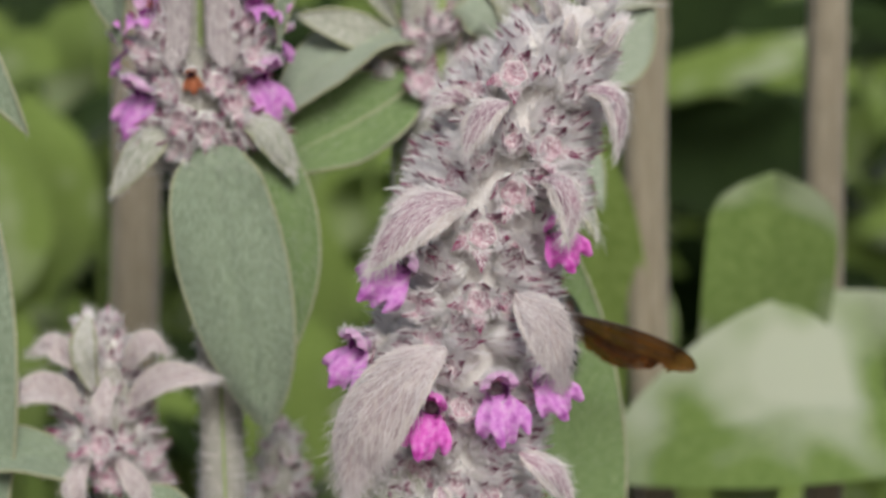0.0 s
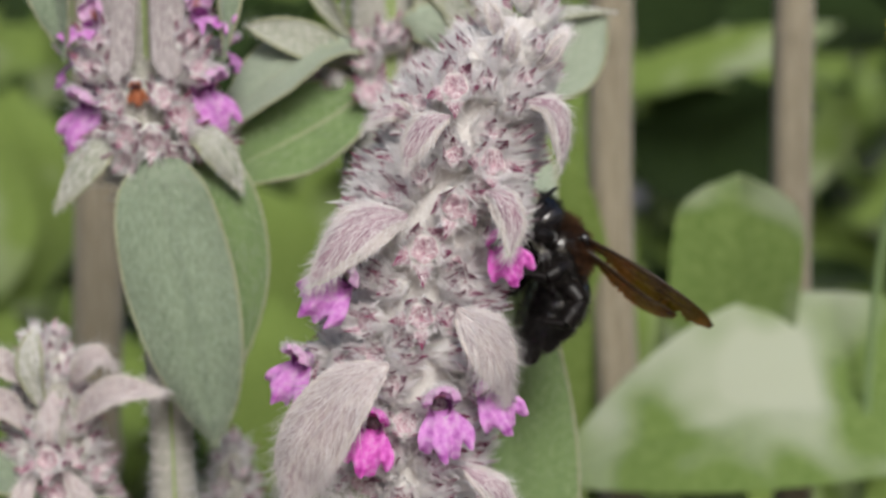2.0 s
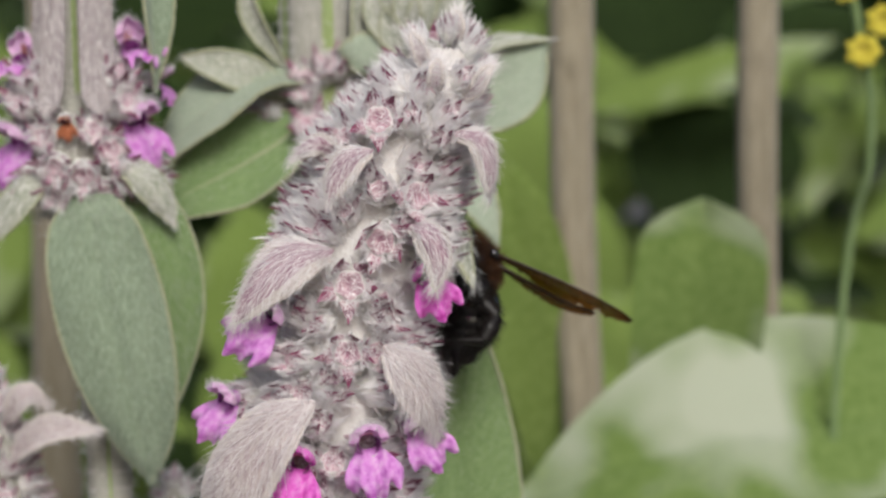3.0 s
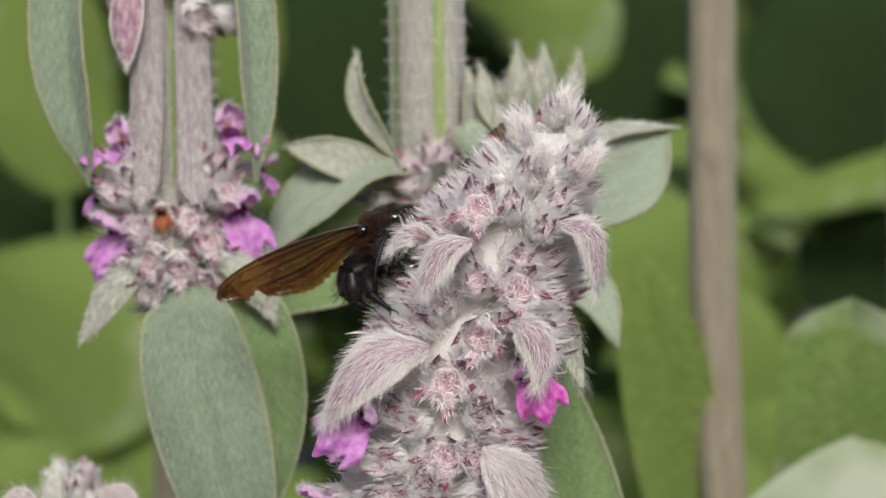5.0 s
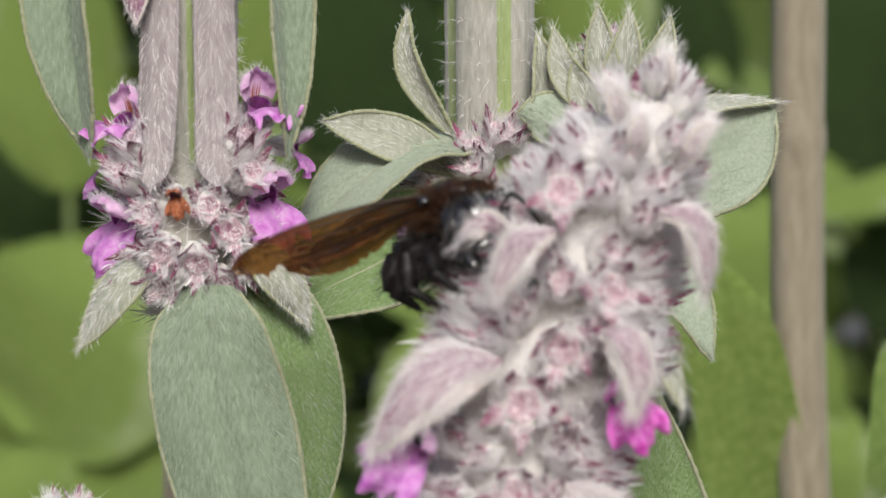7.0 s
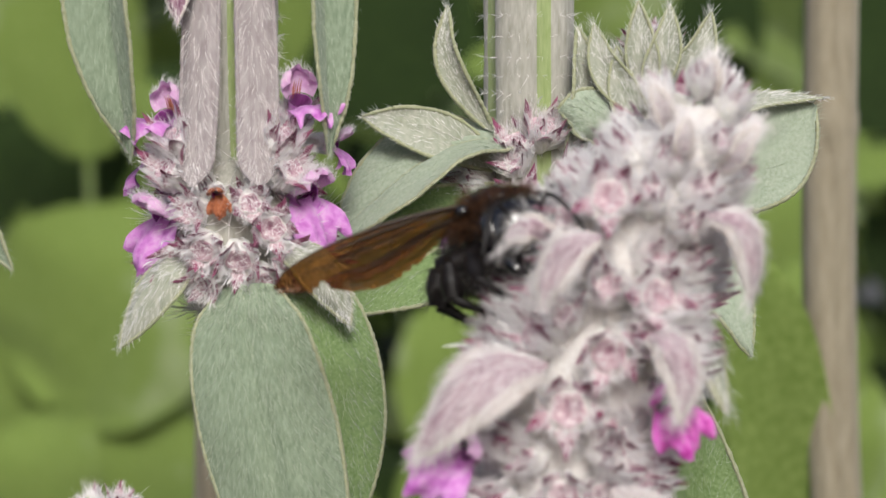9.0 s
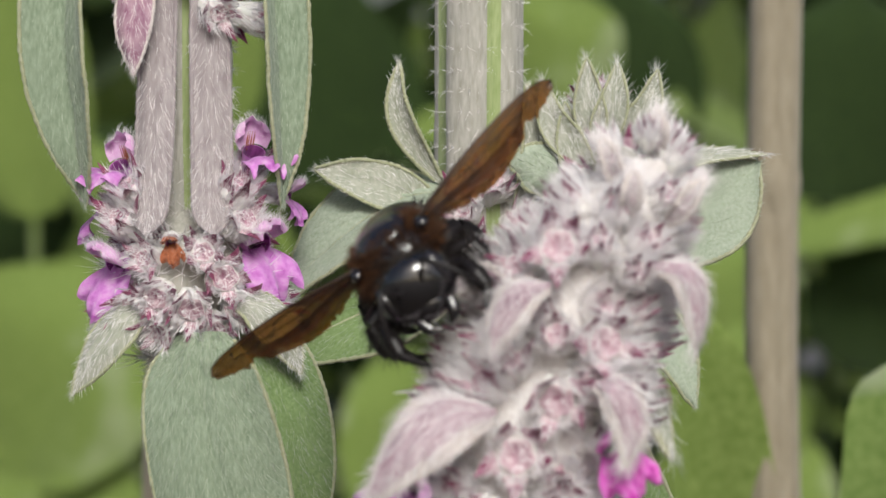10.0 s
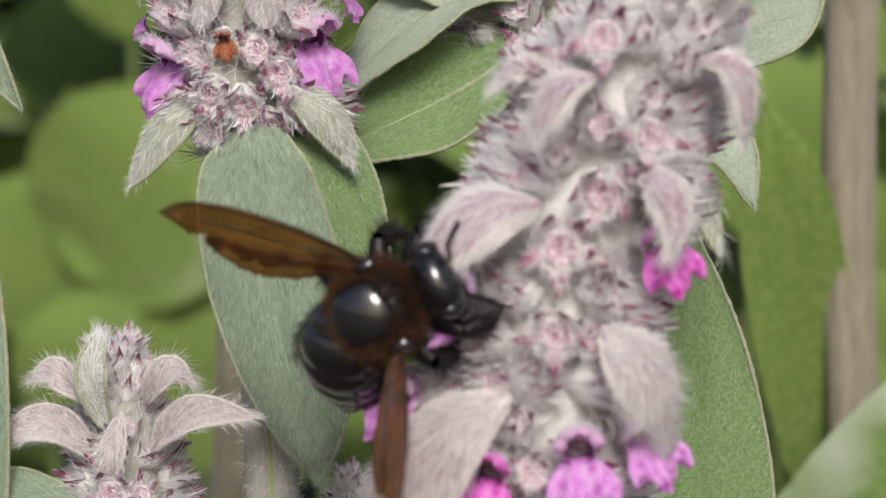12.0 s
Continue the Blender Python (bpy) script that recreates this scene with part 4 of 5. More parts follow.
lone_leaf("lambs_ear_leaf", [(16, 36, -110), (17.0, 34, -80), (18.0, 32, -50), (17.6, 31, -25), (16.8, 32, -4)], 21, (0.1, -1, 0.1), (LEAF_GREEN, LEAF_HAIR, MARGIN), "upright green felted leaf behind the flower spike", hairs=2500, cup=0.06, wave=0.015, peak=0.5, seed=81, nu=34, nv=13, rugose=0.2)
lone_leaf("lambs_ear_leaf", [(-84, 24, -80), (-82, 21, -55), (-80, 20, -30), (-79, 20, -8), (-80, 22, 12)], 16, (0, -1, 0.1), (LEAF, LEAF_HAIR, MARGIN), "grey-green felted leaf with scalloped edge", hairs=1500, cup=0.06, peak=0.45, seed=82, nu=34, nv=13)
lone_leaf("lambs_ear_leaf", [(-92, 26, 36), (-86, 22, 33), (-79, 20, 25), (-70.0, 21, 11.5)], 10, (0, -1, 0.4), (LEAF, LEAF_HAIR, MARGIN), "grey-green pointed felted leaf", hairs=900, cup=0.1, peak=0.4, seed=83, nu=24, nv=13)


# ---- the blurred bed behind ----
def bed_stem(x, y, r, lean=0.0, label="old brown lamb's ear stem"):
    t = thing("plant_stem", (x - lean, y, -400), label, "stem", "bed stems")
    square_stem(t, [(x + lean * 1.5, y, -400), (x + lean, y, -120), (x + lean * 0.2, y, -30), (x, y, 10), (x, y, 70), (x, y, 160)], r, 30, STEM_BROWN)
    for z in (-150, -70, 24, 96):
        s = Soup()
        xx = x + lean * np.interp(z, (-400, -120, -30, 10), (1.5, 1, 0.2, 0))
        s.grid([[np.array((xx + r * k * math.cos(a), y + r * k * math.sin(a), z + h)) for a in np.linspace(0, 2 * math.pi, 16, endpoint=False)] for h, k in ((-5, 0.88), (-1.5, 1.02), (1.5, 1.03), (6, 0.88))], closed=True)
        part("node", s, [STEM_BROWN], t)


bed_stem(50.2, 165, 5.2, 5)
bed_stem(93, 172, 4.7, 3)
bed_stem(-63.5, 165, 5.8, -3)

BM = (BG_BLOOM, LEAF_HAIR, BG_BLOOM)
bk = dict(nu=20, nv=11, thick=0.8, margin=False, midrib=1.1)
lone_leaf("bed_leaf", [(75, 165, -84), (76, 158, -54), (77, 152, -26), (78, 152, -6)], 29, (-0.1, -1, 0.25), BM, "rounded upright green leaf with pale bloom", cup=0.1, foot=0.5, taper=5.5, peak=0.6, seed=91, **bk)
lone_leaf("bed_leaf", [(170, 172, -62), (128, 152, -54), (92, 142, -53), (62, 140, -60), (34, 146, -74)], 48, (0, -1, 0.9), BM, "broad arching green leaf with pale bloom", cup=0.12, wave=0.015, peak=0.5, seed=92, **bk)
lone_leaf("bed_leaf", [(52, 175, -90), (44, 165, -50), (38, 158, -15), (34, 158, 4)], 20, (0.1, -1, 0.3), (BG_LEAF, LEAF_HAIR, BG_LEAF), "upright plain green leaf", cup=0.1, seed=93, **bk)


def place_leaf(x, z, y, w, h, tone, lean=0.0, tilt=0.25, seed=0):
    """An upright leaf of the bed on its stalk: centre, width and height in millimetres, before the bed is set back."""
    far = 1.6
    x, y, z, w, h = x * far, (y + 290) * far - 290, 42 + (z - 42) * far, w * far, h * far
    t = lone_leaf("bed_leaf", [(x - lean * h * 0.5, y + 6, z - h * 0.5), (x - lean * h * 0.2, y, z - h * 0.2), (x + lean * h * 0.2, y - 2, z + h * 0.2), (x + lean * h * 0.5, y + tilt * 20, z + h * 0.5)], w, (0.1 * math.sin(seed), -1, tilt), (tone, LEAF_HAIR, tone), "felted leaf of the bed, soft green or darkened as gap shade", margin=False, midrib=1.0, cup=0.12, peak=0.5, foot=0.3, seed=seed, nu=14, nv=9, thick=0.8)
    foot = (x - lean * h * 0.5, y + 6, z - h * 0.5)
    square_stem(t, [(foot[0] - lean * 10, y + 14, -402), (foot[0] - lean * 5, y + 12, (foot[2] - 400) * 0.5), (foot[0], y + 7, foot[2] + 2)], 1.8, 12, tone, name="stalk")


# Leaves in the near-black tone paint in the shade between the green ones.
place_leaf(-129.6, 45.8, 330, 42.0, 74.4, BG_LEAF, -0.10, 0.05, 100)
place_leaf(-115.9, -29.1, 300, 64.7, 55.5, BG_LEAF, 0.30, 0.80, 101)
place_leaf(-77.7, 55.4, 360, 25.4, 50.7, BG_LEAF, 0.00, 0.50, 102)
place_leaf(-96.9, -26.6, 320, 46.3, 59.5, BG_LEAF, 0.10, 0.60, 103)
place_leaf(-22.8, -52.8, 330, 40.2, 57.0, BG_LEAF, -0.20, 0.60, 104)
place_leaf(-108.1, -76.4, 300, 44.9, 57.7, BG_LEAF, 0.10, 0.70, 105)
place_leaf(12.0, 58.1, 380, 52.2, 27.9, BG_LEAF, 0.50, 0.60, 106)
place_leaf(99.9, 43.3, 380, 59.2, 62.7, BG_SHADE, 0.10, 0.40, 107)
place_leaf(108.6, 11.3, 330, 15.1, 18.4, BG_LEAF, 4.00, 0.90, 108)
place_leaf(45.2, -13.9, 290, 42.5, 51.6, BG_LEAF, -0.10, 0.70, 109)
place_leaf(61.9, -39.5, 280, 27.9, 52.8, BG_LEAF, -0.10, 0.60, 110)
place_leaf(94.7, -104.1, 260, 69.1, 21.0, BG_LEAF, 0.60, 0.80, 111)
place_leaf(60.8, -56.8, 280, 46.3, 46.3, BG_LEAF, 0.20, 0.60, 112)
place_leaf(-22.8, -85.2, 320, 39.6, 56.2, BG_LEAF, 0.10, 0.60, 113)
place_leaf(-139.3, -48.0, 310, 60.3, 51.7, BG_LEAF, 0.20, 0.70, 114)
place_leaf(111.7, -13.8, 360, 56.1, 45.6, BG_SHADE, 0.10, 0.20, 115)
place_leaf(-56.1, 45.3, 450, 49.8, 72.8, BG_SHADE, 0.10, 0.20, 116)
place_leaf(37.5, 44.2, 450, 57.5, 72.8, BG_SHADE, 0.10, 0.20, 117)
place_leaf(-154.8, 3.8, 420, 55.2, 35.0, BG_SHADE, 0.10, 0.20, 118)
place_leaf(139.3, 21.7, 360, 52.6, 21.0, BG_SHADE, 0.10, 0.20, 119)
place_leaf(-164.0, -0.9, 420, 44.5, 34.2, BG_SHADE, 0.10, 0.20, 120)
place_leaf(-140.7, -67.1, 330, 42.0, 38.8, BG_SHADE, 0.10, 0.20, 121)
place_leaf(55.5, -66.8, 210, 26.1, 37.9, BG_LEAF, 0.10, 0.60, 122)
place_leaf(-132.8, -75.9, 300, 36.7, 42.3, BG_LEAF, 0.10, 0.70, 123)
place_leaf(58.6, -19.0, 330, 29.7, 53.5, BG_LEAF, 0.10, 0.60, 124)


def bed():
    """The leaves of the bed, from near to far, and its ground."""
    rng = random.Random(77)
    s = Soup()
    for k in range(1700):
        y = rng.uniform(0.8, 1.6) if k > 400 else rng.uniform(0.72, 1.0)
        x = rng.uniform(-0.6, 0.6) * (0.5 + y)
        h = rng.uniform(-0.40, -0.05) + 0.10 * rng.random() * y
        ln = rng.uniform(0.05, 0.11)
        a = rng.uniform(0, 2 * math.pi)
        d = unit((math.cos(a), math.sin(a) * 0.7, rng.uniform(0.1, 1.3))) * ln * 1e3
        p0 = np.array((x, y, h)) * 1e3
        droop = np.array((0, 0, -ln * 1e3 * rng.uniform(0.1, 0.5)))
        face = unit((rng.gauss(0, .4), -0.7, 0.8))
        top, under, _, _ = blade([p0, p0 + d * 0.4, p0 + d * 0.75 + droop * 0.4, p0 + d + droop], ln * 1e3 * rng.uniform(0.3, 0.45), face, nu=9, nv=5, seed=k, cup=0.2)
        # Over a quarter take the near-black tone, as shade put into the colour.
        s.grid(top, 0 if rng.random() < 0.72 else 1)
    ob = new("bed_foliage", s.mesh("bed_foliage", [BG_LEAF, BG_SHADE]))
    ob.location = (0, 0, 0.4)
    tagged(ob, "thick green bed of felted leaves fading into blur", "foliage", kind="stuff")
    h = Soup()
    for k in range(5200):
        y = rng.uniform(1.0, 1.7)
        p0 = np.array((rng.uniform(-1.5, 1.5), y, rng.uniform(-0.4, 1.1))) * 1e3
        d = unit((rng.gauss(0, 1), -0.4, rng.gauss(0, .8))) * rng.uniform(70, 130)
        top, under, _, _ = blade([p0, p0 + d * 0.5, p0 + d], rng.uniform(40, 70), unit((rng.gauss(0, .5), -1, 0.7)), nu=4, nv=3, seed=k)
        # Three in four are near-black, so the hedge's shade is in its colour.
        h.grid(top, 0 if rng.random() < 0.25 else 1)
    ob = new("hedge_foliage", h.mesh("hedge_foliage", [BG_LEAF, BG_SHADE]))
    ob.location = (0, 0, 0.4)
    tagged(ob, "distant green shrubs behind the bed, mostly darkened for shade", "foliage", kind="stuff")
    g = Soup()
    n = 40
    rows = []
    for i in range(n + 1):
        q = 2 * i / n - 1
        row = []
        for j in range(n + 1):
            w = 2 * j / n - 1
            x, y = 40000 * q * abs(q) ** 2, 40000 * w * abs(w) ** 2 + 300
            row.append(np.array((x, y, 12 * noise.noise(Vector((x * 0.01, y * 0.01, 0))))))
        rows.append(row)
    g.grid(rows, flip=True)
    ob = new("ground", g.mesh("ground", [SOIL]))
    tagged(ob, "dark garden soil", "ground", kind="structure")


bed()


def yellow_flower():
    t = thing("yellow_flower", (98, 150, -400), "small yellow flower buds on a thin green stalk", "flower")
    square_stem(t, [(98, 150, -400), (104, 140, -60), (108, 126, 5), (104, 120, 30), (101, 118, 42)], 0.9, 30, LEAF_GREEN)
    rng = random.Random(5)
    for x, z in ((100, 40), (104, 27), (108, 33)):
        s = Soup()
        for k in range(7):
            a = k * 0.9
            top, _, _, _ = blade([np.array((x, 118, z)), np.array((x + 2 * math.cos(a), 116, z + 2 * math.sin(a))), np.array((x + 4 * math.cos(a), 117, z + 3.5 * math.sin(a)))], 2.6, (0, -1, 0.2), nu=6, nv=5, seed=k)
            s.grid(top)
        part("petals", s, [YELLOW], t)


yellow_flower()


# ---- the carpenter bee (own space: +y ahead, +z its back, +x its right side) ----
def ellipsoid(s, c, r, nu=18, nv=28, slot=0, shape=None):
    rows = []
    for i in range(nu + 1):
        th = math.pi * i / nu
        row = []
        for j in range(nv):
            ph = 2 * math.pi * j / nv
            p = np.array((math.sin(th) * math.cos(ph), -math.cos(th), math.sin(th) * math.sin(ph)))
            if shape:
                p = shape(p)
            row.append(np.array(c) + p * np.array(r))
        rows.append(row)
    s.grid(rows, slot, closed=True, flip=True)
    return rows


def limb(s, pts, radii, n=24, slot=0, hairs=0, rng=None, hair=1.2, hslot=1):
    line = catmull(pts, n)
    tg = np.gradient(line, axis=0)
    rad = np.interp(np.linspace(0, 1, n), np.linspace(0, 1, len(radii)), radii)
    rows = []
    for i, p in enumerate(line):
        t = unit(tg[i])
        a = unit(np.cross(t, (0.31, 0.9, 0.3)))
        b = np.cross(t, a)
        rows.append([p + (a * math.cos(w) + b * math.sin(w)) * rad[i] for w in np.linspace(0, 2 * math.pi, 10, endpoint=False)])
    s.grid(rows, slot, closed=True)
    s.add([rows[-1][k] for k in range(10)], [tuple(range(10))], slot)
    for _ in range(hairs):
        i, j = rng.randrange(n), rng.randrange(10)
        strand(s, rows[i][j], unit(rows[i][j] - line[i]) + unit(tg[i]) * 0.7 + np.array([rng.gauss(0, .3) for _ in range(3)]), hair * rng.uniform(0.5, 1.2), 0.06, (0, 0, 0), hslot, rng)


def fur(s, c, r, n, keep, length, slot, rng, back=0.4):
    for _ in range(n):
        p = unit([rng.gauss(0, 1) for _ in range(3)])
        if not keep(p):
            continue
        q = np.array(c) + p * np.array(r)
        strand(s, q, p + np.array((rng.gauss(0, .25), -back + rng.gauss(0, .25), rng.gauss(0, .25))), length * rng.uniform(0.6, 1.3), 0.07, (0, 0, 0), slot, rng)


def wing_outline(fore):
    if fore:
        lead = [(0, 0.6), (3, 1.3), (8, 1.9), (14, 1.6), (18.5, 0.3), (20.6, -2.0)]
        trail = [(0, -0.6), (3, -2.4), (8, -5.0), (13, -5.6), (17, -4.6), (20.2, -2.7)]
    else:
        lead = [(0, 0.0), (3, -1.2), (7, -3.6), (10, -4.9), (12.5, -5.4), (14.0, -6.2)]
        trail = [(0, -0.8), (1.8, -3.6), (4.5, -6.8), (7.5, -8.4), (10.5, -8.4), (13.2, -7.4)]
    return lead, trail


def wing_part(bee, side, fore):
    rng = random.Random(7 + fore)
    s = Soup()
    lead, trail = wing_outline(fore)
    nu, nv = 60, 34
    L = catmull([(a, b, 0) for a, b in lead], nu)
    T = catmull([(a, b, 0) for a, b in trail], nu)
    rows = []
    for i in range(nu):
        q = i / (nu - 1)
        tear = 0.16 * abs(noise.noise(Vector((i * 0.33, 1.7 * fore, 0)))) + (0.55 * max(0, noise.noise(Vector((i * 0.15, 9 + fore, 2)))) + 0.10 * rng.random() if q > 0.15 else 0)
        row = []
        for j in range(nv):
            u = j / (nv - 1) * (1 - tear)
            p = L[i] * (1 - u) + T[i] * u
            p = p + np.array((0, 0, 0.18 * math.sin(u * 9 + q * 4) * u + 0.11 * math.sin(u * 40) * min(1, 3 * q) + 0.5 * q * q - 0.25 * u * q))
            row.append(p * np.array((side, 1, 1)))
        rows.append(row)
    s.grid(rows, flip=side < 0)
    ob = part("forewing" if fore else "hindwing", s, [WING], bee, "smoky amber wing with torn edge", shift=False)
    v = Soup()

    def vein(us, q0, q1, r0, r1):
        pts = []
        for k in range(8):
            q = q0 + (q1 - q0) * k / 7
            i = q * (nu - 1)
            u = np.interp(k / 7, np.linspace(0, 1, len(us)), us) * (nv - 1)
            pts.append(rows[int(round(i))][int(round(u))])
        limb(v, pts, (r0, r1), 20)
    vein((0, 0), 0, 0.97, 0.22, 0.06)
    vein((0.12, 0.12), 0.0, 0.72, 0.14, 0.06)
    vein((0.3, 0.45), 0.0, 0.75, 0.11, 0.04)
    vein((0.6, 0.8), 0.0, 0.6, 0.10, 0.03)
    if fore:
        vein((0.12, 0.5), 0.45, 0.55, 0.07, 0.05)
        vein((0.12, 0.4), 0.68, 0.74, 0.07, 0.05)
        vein((0.4, 0.8), 0.38, 0.42, 0.07, 0.04)
        vein((0.45, 0.5), 0.5, 0.85, 0.06, 0.03)
        vein((0.12, 0.2), 0.72, 0.9, 0.06, 0.03)
    part("vein", v, [VEIN], ob, shift=False)
    return ob


def leg_part(bee, root, knee, foot, tip, r, rng):
    s = Soup()
    limb(s, [root, tuple((np.array(root) + np.array(knee)) / 2 + np.array((0, 0, 0.4))), knee], (r * 0.8, r * 1.15, r * 0.8), 14, hairs=90, rng=rng, hair=1.3)
    femur = part("leg", s, [CHITIN_DULL, FUR_BLACK], bee, shift=False)
    s = Soup()
    limb(s, [knee, tuple((np.array(knee) + np.array(foot)) / 2), foot], (r * 0.7, r * 1.1, r * 0.85), 14, hairs=160, rng=rng, hair=1.7)
    part("tibia", s, [CHITIN_DULL, FUR_BLACK], femur, shift=False)
    s = Soup()
    mid = (np.array(foot) + np.array(tip)) / 2
    limb(s, [foot, tuple(mid), tip], (r * 0.62, r * 0.42, r * 0.25), 14, hairs=70, rng=rng, hair=1.0)
    end = np.array(tip)
    limb(s, [end, end + unit(end - mid) * 0.6 + np.array((0.35, 0, 0)), end + unit(end - mid) * 0.7 + np.array((0.6, 0, -0.4))], (0.12, 0.05), 6)
    limb(s, [end, end + unit(end - mid) * 0.6 + np.array((-0.35, 0, 0)), end + unit(end - mid) * 0.7 + np.array((-0.6, 0, -0.4))], (0.12, 0.05), 6)
    part("tarsus", s, [CHITIN_DULL, FUR_BLACK], femur, shift=False)
    return femur


def carpenter_bee():
    rng = random.Random(3)
    bee = new("carpenter_bee")
    bee.empty_display_size = 0.005
    tagged(bee, "glossy black carpenter bee with smoky amber wings and brown-furred thorax", "bee")
    s = Soup()
    ellipsoid(s, (0, 0, 0), (4.7, 4.6, 4.3))
    fur(s, (0, 0, 0), (4.5, 4.4, 4.1), 5200, lambda p: p[2] < 0.15 or p[1] > 0.75, 1.5, 1, rng)
    fur(s, (0, 0, 0), (4.5, 4.4, 4.1), 12000, lambda p: p[2] > -0.1 and (abs(p[0]) > 0.55 or p[1] < -0.5 or p[1] > 0.4), 1.6, 2, rng, 0.2)
    thorax = part("thorax", s, [CHITIN, FUR_BLACK, FUR_BROWN], bee, "shiny black thorax rimmed with brown fur", shift=False)
    s = Soup()
    ellipsoid(s, (0, -0.5, 3.1), (3.6, 3.4, 1.7))
    part("thorax_shield", s, [CHITIN], thorax, shift=False)
    for sd in (-1, 1):
        s = Soup()
        ellipsoid(s, (sd * 4.3, 1.6, 2.5), (0.9, 1.2, 0.75), 10, 14)
        part("tegula", s, [CHITIN], thorax, shift=False)
    # head
    s = Soup()
    ellipsoid(s, (0, 7.1, -0.9), (4.2, 2.5, 3.7), shape=lambda p: p * np.array((1, 1, 1 + 0.1 * p[1])))
    fur(s, (0, 7.1, -0.9), (3.8, 2.2, 3.4), 1800, lambda p: p[2] > 0.5 or p[1] < -0.2, 1.1, 1, rng, -0.2)
    head = part("head", s, [CHITIN, FUR_BLACK], bee, shift=False)
    for sd in (-1, 1):
        s = Soup()
        ellipsoid(s, (sd * 3.1, 7.3, -0.6), (1.15, 1.6, 2.5), 14, 20)
        part("eye", s, [EYE], head, "dark glossy compound eye", shift=False)
        s = Soup()
        limb(s, [(sd * 1.0, 9.1, 0.2), (sd * 1.9, 10.0, 1.6), (sd * 2.6, 10.4, 2.6)], (0.22, 0.2, 0.22), 10)
        limb(s, [(sd * 2.6, 10.4, 2.6), (sd * 3.6, 11.2, 1.6), (sd * 4.8, 12.0, -0.6), (sd * 5.4, 12.2, -2.4)], (0.24, 0.26, 0.24, 0.2), 20)
        part("antenna", s, [CHITIN_DULL], head, shift=False)
        s = Soup()
        limb(s, [(sd * 1.9, 8.4, -3.4), (sd * 1.5, 9.2, -4.4), (sd * 0.4, 9.6, -5.0)], (0.8, 0.7, 0.2), 12)
        part("mandible", s, [CHITIN], head, shift=False)
    s = Soup()
    ellipsoid(s, (0, 8.9, -2.6), (1.7, 0.8, 1.3), 10, 16)
    part("face_plate", s, [CHITIN], head, shift=False)
    # abdomen in overlapping rings, curved down
    ab = None
    for k in range(6):
        s = Soup()
        q = k / 5
        y = -4.8 - 8.6 * q
        z = -0.7 - 4.2 * q * q
        w = (4.2, 4.9, 5.1, 4.8, 3.9, 2.4)[k]
        h = (3.3, 4.1, 4.2, 3.8, 2.9, 1.7)[k]
        ellipsoid(s, (0, y, z), (w, 4.0, h), 16, 28, shape=lambda p: np.array((p[0], p[1], p[2])) * (1.0, 1.0, 1.0))
        fur(s, (0, y, z), (w, 2.5, h), 900, lambda p: abs(p[0]) > 0.75 or p[2] < -0.5, 1.2, 1, rng, 0.8)
        if k == 0:
            ab = part("abdomen", s, [CHITIN, FUR_BLACK], bee, "glossy black segmented abdomen", shift=False)
        else:
            part("segment", s, [CHITIN, FUR_BLACK], ab, shift=False)
    for sd in (-1, 1):
        leg_part(bee, (sd * 2.2, 3.6, -3.0), (sd * 5.4, 6.6, -2.2), (sd * 5.6, 9.0, -4.6), (sd * 4.0, 11.0, -6.4), 1.0, rng)
        leg_part(bee, (sd * 2.8, 0.6, -3.4), (sd * 6.8, 2.2, -2.6), (sd * 7.0, 3.0, -6.2), (sd * 4.6, 4.6, -8.0), 1.15, rng)
        leg_part(bee, (sd * 2.6, -2.4, -3.2), (sd * 6.4, -4.6, -2.8), (sd * 6.8, -5.4, -6.6), (sd * 4.4, -4.2, -8.8), 1.35, rng)
    wings = {(sd, fore): wing_part(bee, sd, fore) for sd in (-1, 1) for fore in (1, 0)}
    return bee, wings, ab


BEE, WINGS, ABDOMEN = carpenter_bee()


def bee_pose(x, y, z, ahead, back):
    """x, y, z of the thorax in scene millimetres, the way it heads and the way its back looks."""
    f = Vector(ahead).normalized()
    r = f.cross(Vector(back)).normalized()
    u = r.cross(f)
    m = Matrix((r, f, u)).transposed().to_4x4()
    return Matrix.Translation((x * 1e-3, y * 1e-3, 0.4 + z * 1e-3)) @ m


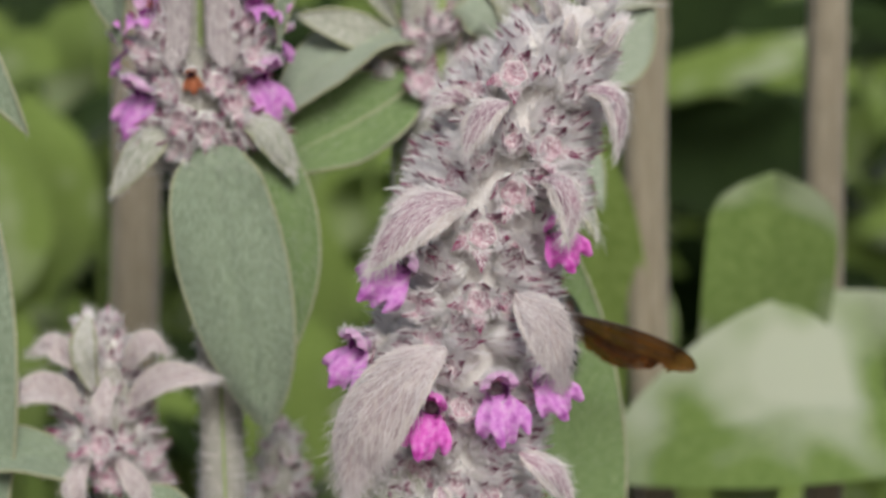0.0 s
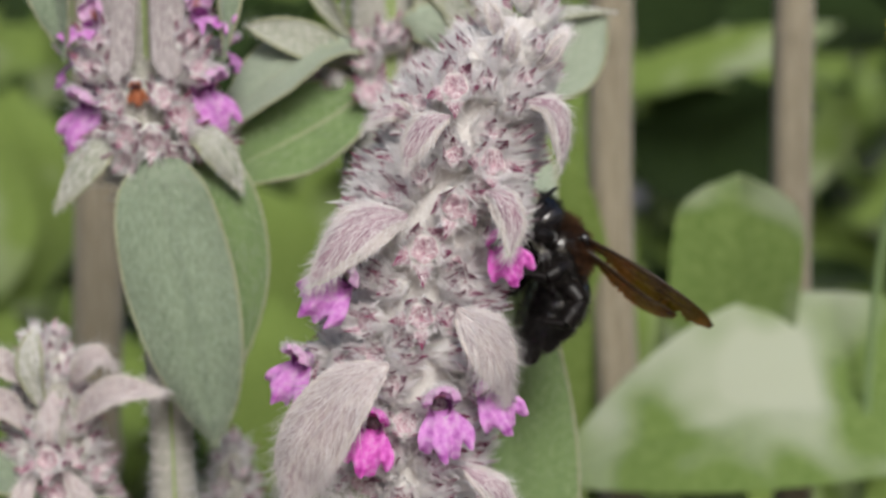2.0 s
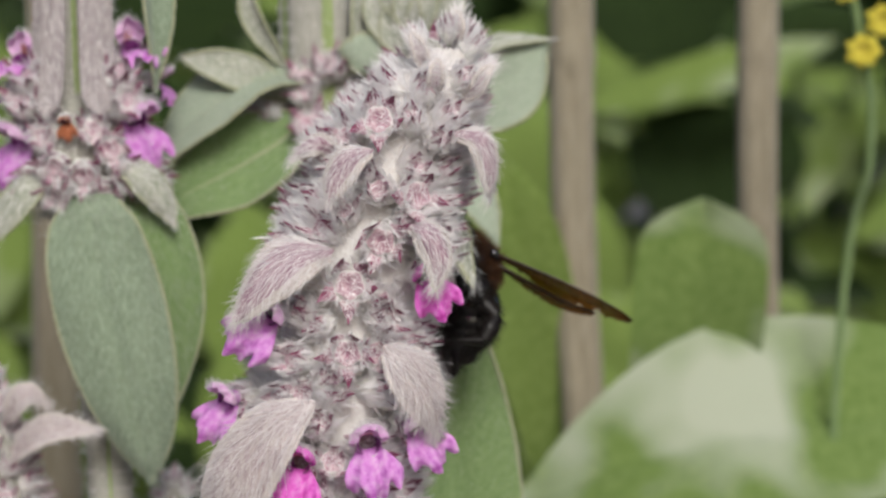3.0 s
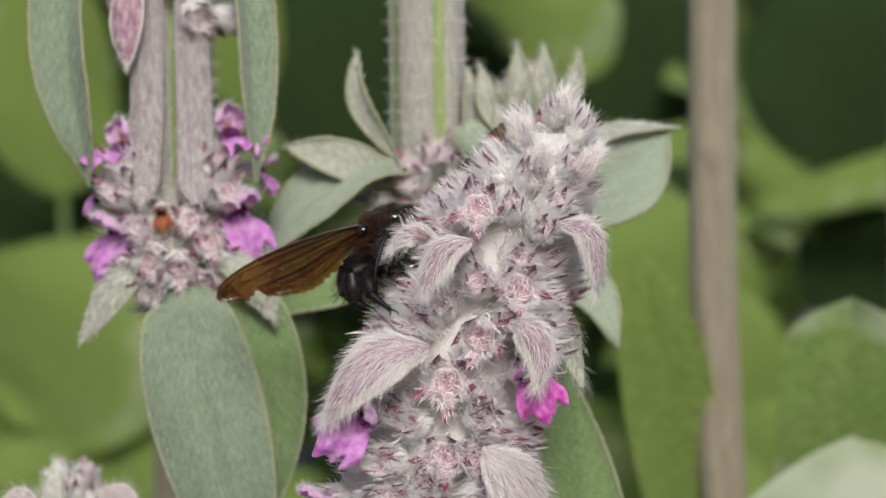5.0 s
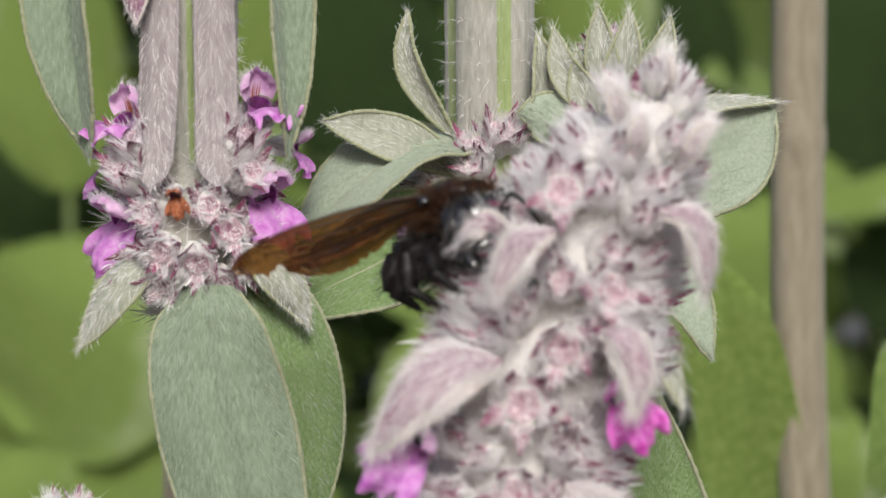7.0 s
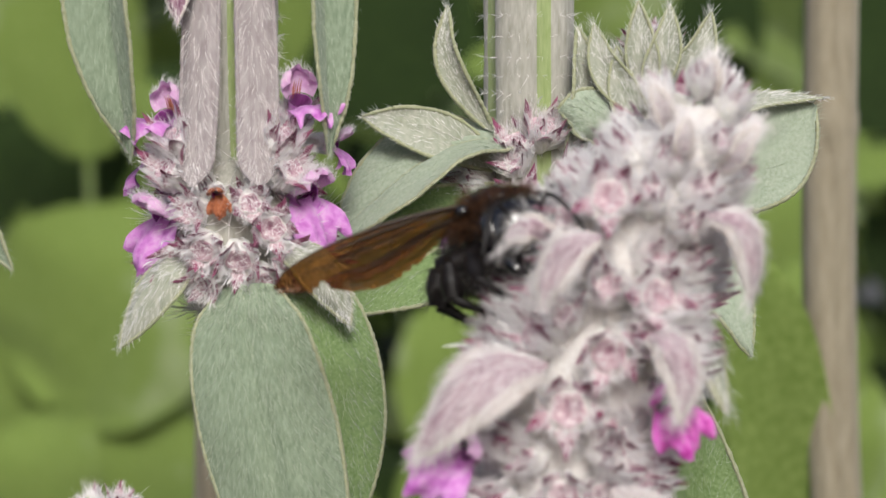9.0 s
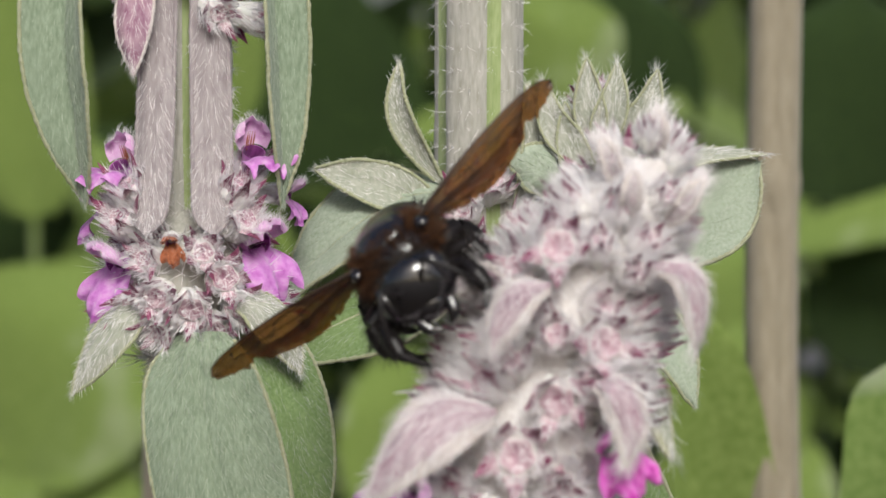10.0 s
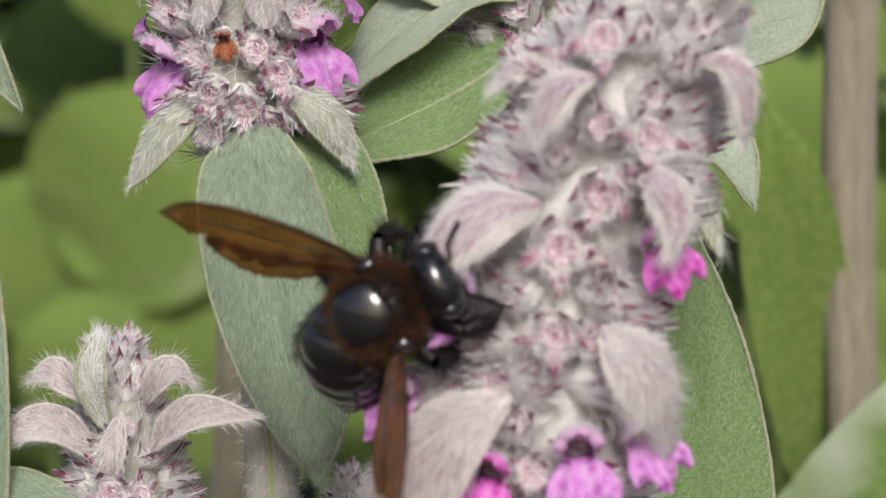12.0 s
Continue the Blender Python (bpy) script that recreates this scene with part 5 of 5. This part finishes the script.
def motions():
    walk(BEE, [
        (0.0, bee_pose(10.17, 12.01, -15.74, (-0.457, -0.889, 0.016), (0.443, -0.212, 0.871))),
        (0.5, bee_pose(9.43, 12.02, -16.07, (-0.364, -0.931, -0.028), (0.414, -0.189, 0.890))),
        (1.0, bee_pose(10.40, 11.05, -13.70, (-0.244, -0.959, 0.142), (0.676, -0.063, 0.735))),
        (1.5, bee_pose(20.30, 7.60, -8.60, (-0.300, -0.450, 0.840), (0.860, 0.260, 0.440))),
        (2.0, bee_pose(21.60, 7.30, -3.20, (-0.400, -0.440, 0.800), (0.760, 0.320, 0.540))),
        (2.5, bee_pose(22.40, 7.50, -3.20, (-0.400, -0.440, 0.800), (0.740, 0.330, 0.560))),
        (2.7, bee_pose(21.80, 7.50, -3.40, (-0.400, -0.440, 0.800), (0.740, 0.330, 0.560))),
        (3.5, bee_pose(5.85, 26.00, 7.23, (0.009, -0.952, 0.306), (0.080, 0.305, 0.949))),
        (4.3, bee_pose(-10.36, 3.76, 19.19, (0.555, -0.821, -0.133), (-0.546, -0.480, 0.686))),
        (4.5, bee_pose(-7.71, 3.43, 21.09, (0.375, -0.921, 0.109), (-0.347, -0.031, 0.937))),
        (5.0, bee_pose(-7.52, 4.12, 17.89, (0.229, -0.971, -0.058), (-0.156, -0.096, 0.983))),
        (5.5, bee_pose(-7.26, 2.57, 19.73, (0.346, -0.935, -0.076), (-0.093, -0.113, 0.990))),
        (6.0, bee_pose(-8.53, 2.63, 20.04, (0.367, -0.911, -0.190), (-0.097, -0.241, 0.966))),
        (6.5, bee_pose(-7.23, 1.67, 18.94, (0.293, -0.956, 0.017), (-0.106, -0.016, 0.994))),
        (7.0, bee_pose(-7.16, 1.66, 19.08, (0.284, -0.957, 0.067), (-0.100, 0.041, 0.995))),
        (7.2, bee_pose(-7.44, 1.69, 19.34, (0.330, -0.936, -0.122), (-0.091, -0.160, 0.982))),
        (8.8, bee_pose(-7.06, 1.66, 19.89, (0.334, -0.940, -0.068), (-0.159, -0.127, 0.980))),
        (9.0, bee_pose(-7.65, 1.87, 18.51, (0.257, -0.956, 0.145), (-0.182, 0.100, 0.979))),
        (9.5, bee_pose(-7.40, 1.50, 20.60, (0.350, -0.920, 0.180), (-0.150, 0.100, 0.950))),
        (9.7, bee_pose(-8.20, 0.09, 25.51, (0.387, -0.921, -0.049), (-0.432, -0.228, 0.872))),
        (10.0, bee_pose(-13.50, -3.55, 21.02, (0.195, -0.946, -0.257), (-0.619, -0.323, 0.716))),
        (10.3, bee_pose(-21.25, -6.84, 14.84, (0.258, -0.906, -0.335), (-0.824, -0.387, 0.413))),
        (10.5, bee_pose(-21.35, -7.60, 11.20, (0.259, -0.875, -0.410), (-0.864, -0.399, 0.306))),
        (10.8, bee_pose(-21.79, -9.15, 4.17, (0.236, -0.866, -0.440), (-0.827, -0.417, 0.377))),
        (11.0, bee_pose(-25.38, -5.60, -7.59, (0.507, -0.862, 0.020), (-0.862, -0.507, -0.000))),
        (11.2, bee_pose(-23.53, -8.30, -13.96, (0.722, -0.662, 0.201), (-0.654, -0.748, -0.114))),
        (11.5, bee_pose(-22.64, -14.20, -9.57, (0.848, -0.273, 0.454), (-0.293, -0.956, -0.027))),
        (12.0, bee_pose(-20.40, -14.29, -7.55, (0.864, -0.201, 0.462), (-0.260, -0.963, 0.067))),
    ])
    # the abdomen bends sideways at the waist, in degrees
    waist = Matrix.Translation((0, -0.0045, -0.0006))
    walk(ABDOMEN, [(t, waist @ pose(0, 0, 0, rx, 0, rz) @ waist.inverted()) for t, rx, rz in (
        (0.0, 0, 0), (1.0, 4, 0), (1.5, 22, 0), (2.0, 34, 0), (2.7, 34, 0), (4.3, 0, 0), (9.5, 0, 0), (10.5, 4, -14), (10.8, 2, -24), (11.0, 0, -34), (11.2, 4, -8), (11.5, 20, 40), (12.0, 22, 44))])
    # each wing: sweep back and lift in degrees, hinge beside the thorax
    rows = [
        (0, 25.0, 8.3, 60, 24.0, 6.0, 60),
        (0.5, 25.1, 8.6, 60, 24.0, 6.0, 60),
        (1, 24.3, 8.4, 60, 23.9, 6.0, 60),
        (1.5, 31.0, 9.8, 40, 30.0, 6.0, 40),
        (2, 38.0, 14.0, 4, 38.0, 0.0, 4),
        (2.5, 38.0, 16.0, -3, 40.0, 0.0, -3),
        (2.7, 38.0, 16.0, -5, 40.0, 0.0, -5),
        (3.5, 20.9, 8.4, 5, 22.1, 5.9, 5),
        (4.3, 56.0, 0.0, 55, 19.4, 5.7, 55),
        (4.5, 56.0, 8.0, 54, 11.5, -12.5, 54),
        (5, 37.5, 25.3, 54, 11.7, -13.1, 54),
        (5.5, 37.5, 24.2, 53, 6.3, -13.8, 53),
        (6, 23.3, 22.1, 39, 6.6, -8.8, 44),
        (6.5, 22.8, 18.1, 38, 3.4, -10.5, 43),
        (7, 23.9, 18.1, 38, 2.7, -11.3, 43),
        (7.2, 23.7, 19.4, 38, 2.5, -10.5, 43),
        (8.8, 22.3, 19.3, 36, 4.0, -9.7, 41),
        (9, 21.8, 17.9, 36, 5.0, -10.0, 41),
        (9.5, 21.8, 17.9, 36, 5.0, -10.0, 41),
        (9.7, 19.3, 2.8, 50, 15.7, 7.4, 50),
        (10, 16.1, 3.0, 51, 14.6, 0.7, 51),
        (10.3, 17.7, 9.6, 51, 20.5, 2.4, 51),
        (10.5, 19.3, 12.1, 52, 24.5, 2.6, 52),
        (10.8, 19.7, 13.7, 44, 25.5, 1.2, 44),
        (11, 9.8, 23.7, 28, 43.7, -10.5, 34),
        (11.2, 27.3, 31.9, 11, 35.3, -5.9, 42),
        (11.5, 36.1, 22.0, 24, 32.0, -4.7, 51),
        (12, 41.7, 24.7, 34, 7.7, 38.6, 40),
    ]
    for (sd, fore), ob in WINGS.items():
        keyed = []
        for t, ls, ll, lt, rs, rl, rt in rows:
            sweep, lift, twist = (rs, rl, rt) if sd > 0 else (ls, ll, lt)
            hinge = Vector((sd * 0.0051, (0.0016 if fore else 0.0004), 0.0030 if fore else 0.0025))
            keyed.append((t, Matrix.Translation(hinge) @ pose(0, 0, 0, 0, 0, -sd * sweep) @ pose(0, 0, 0, twist, -sd * lift, 0) @ pose(0, 0, 0 if fore else -0.0003, 0, 0, 0 if fore else sd * 14)))
        walk(ob, keyed)


motions()
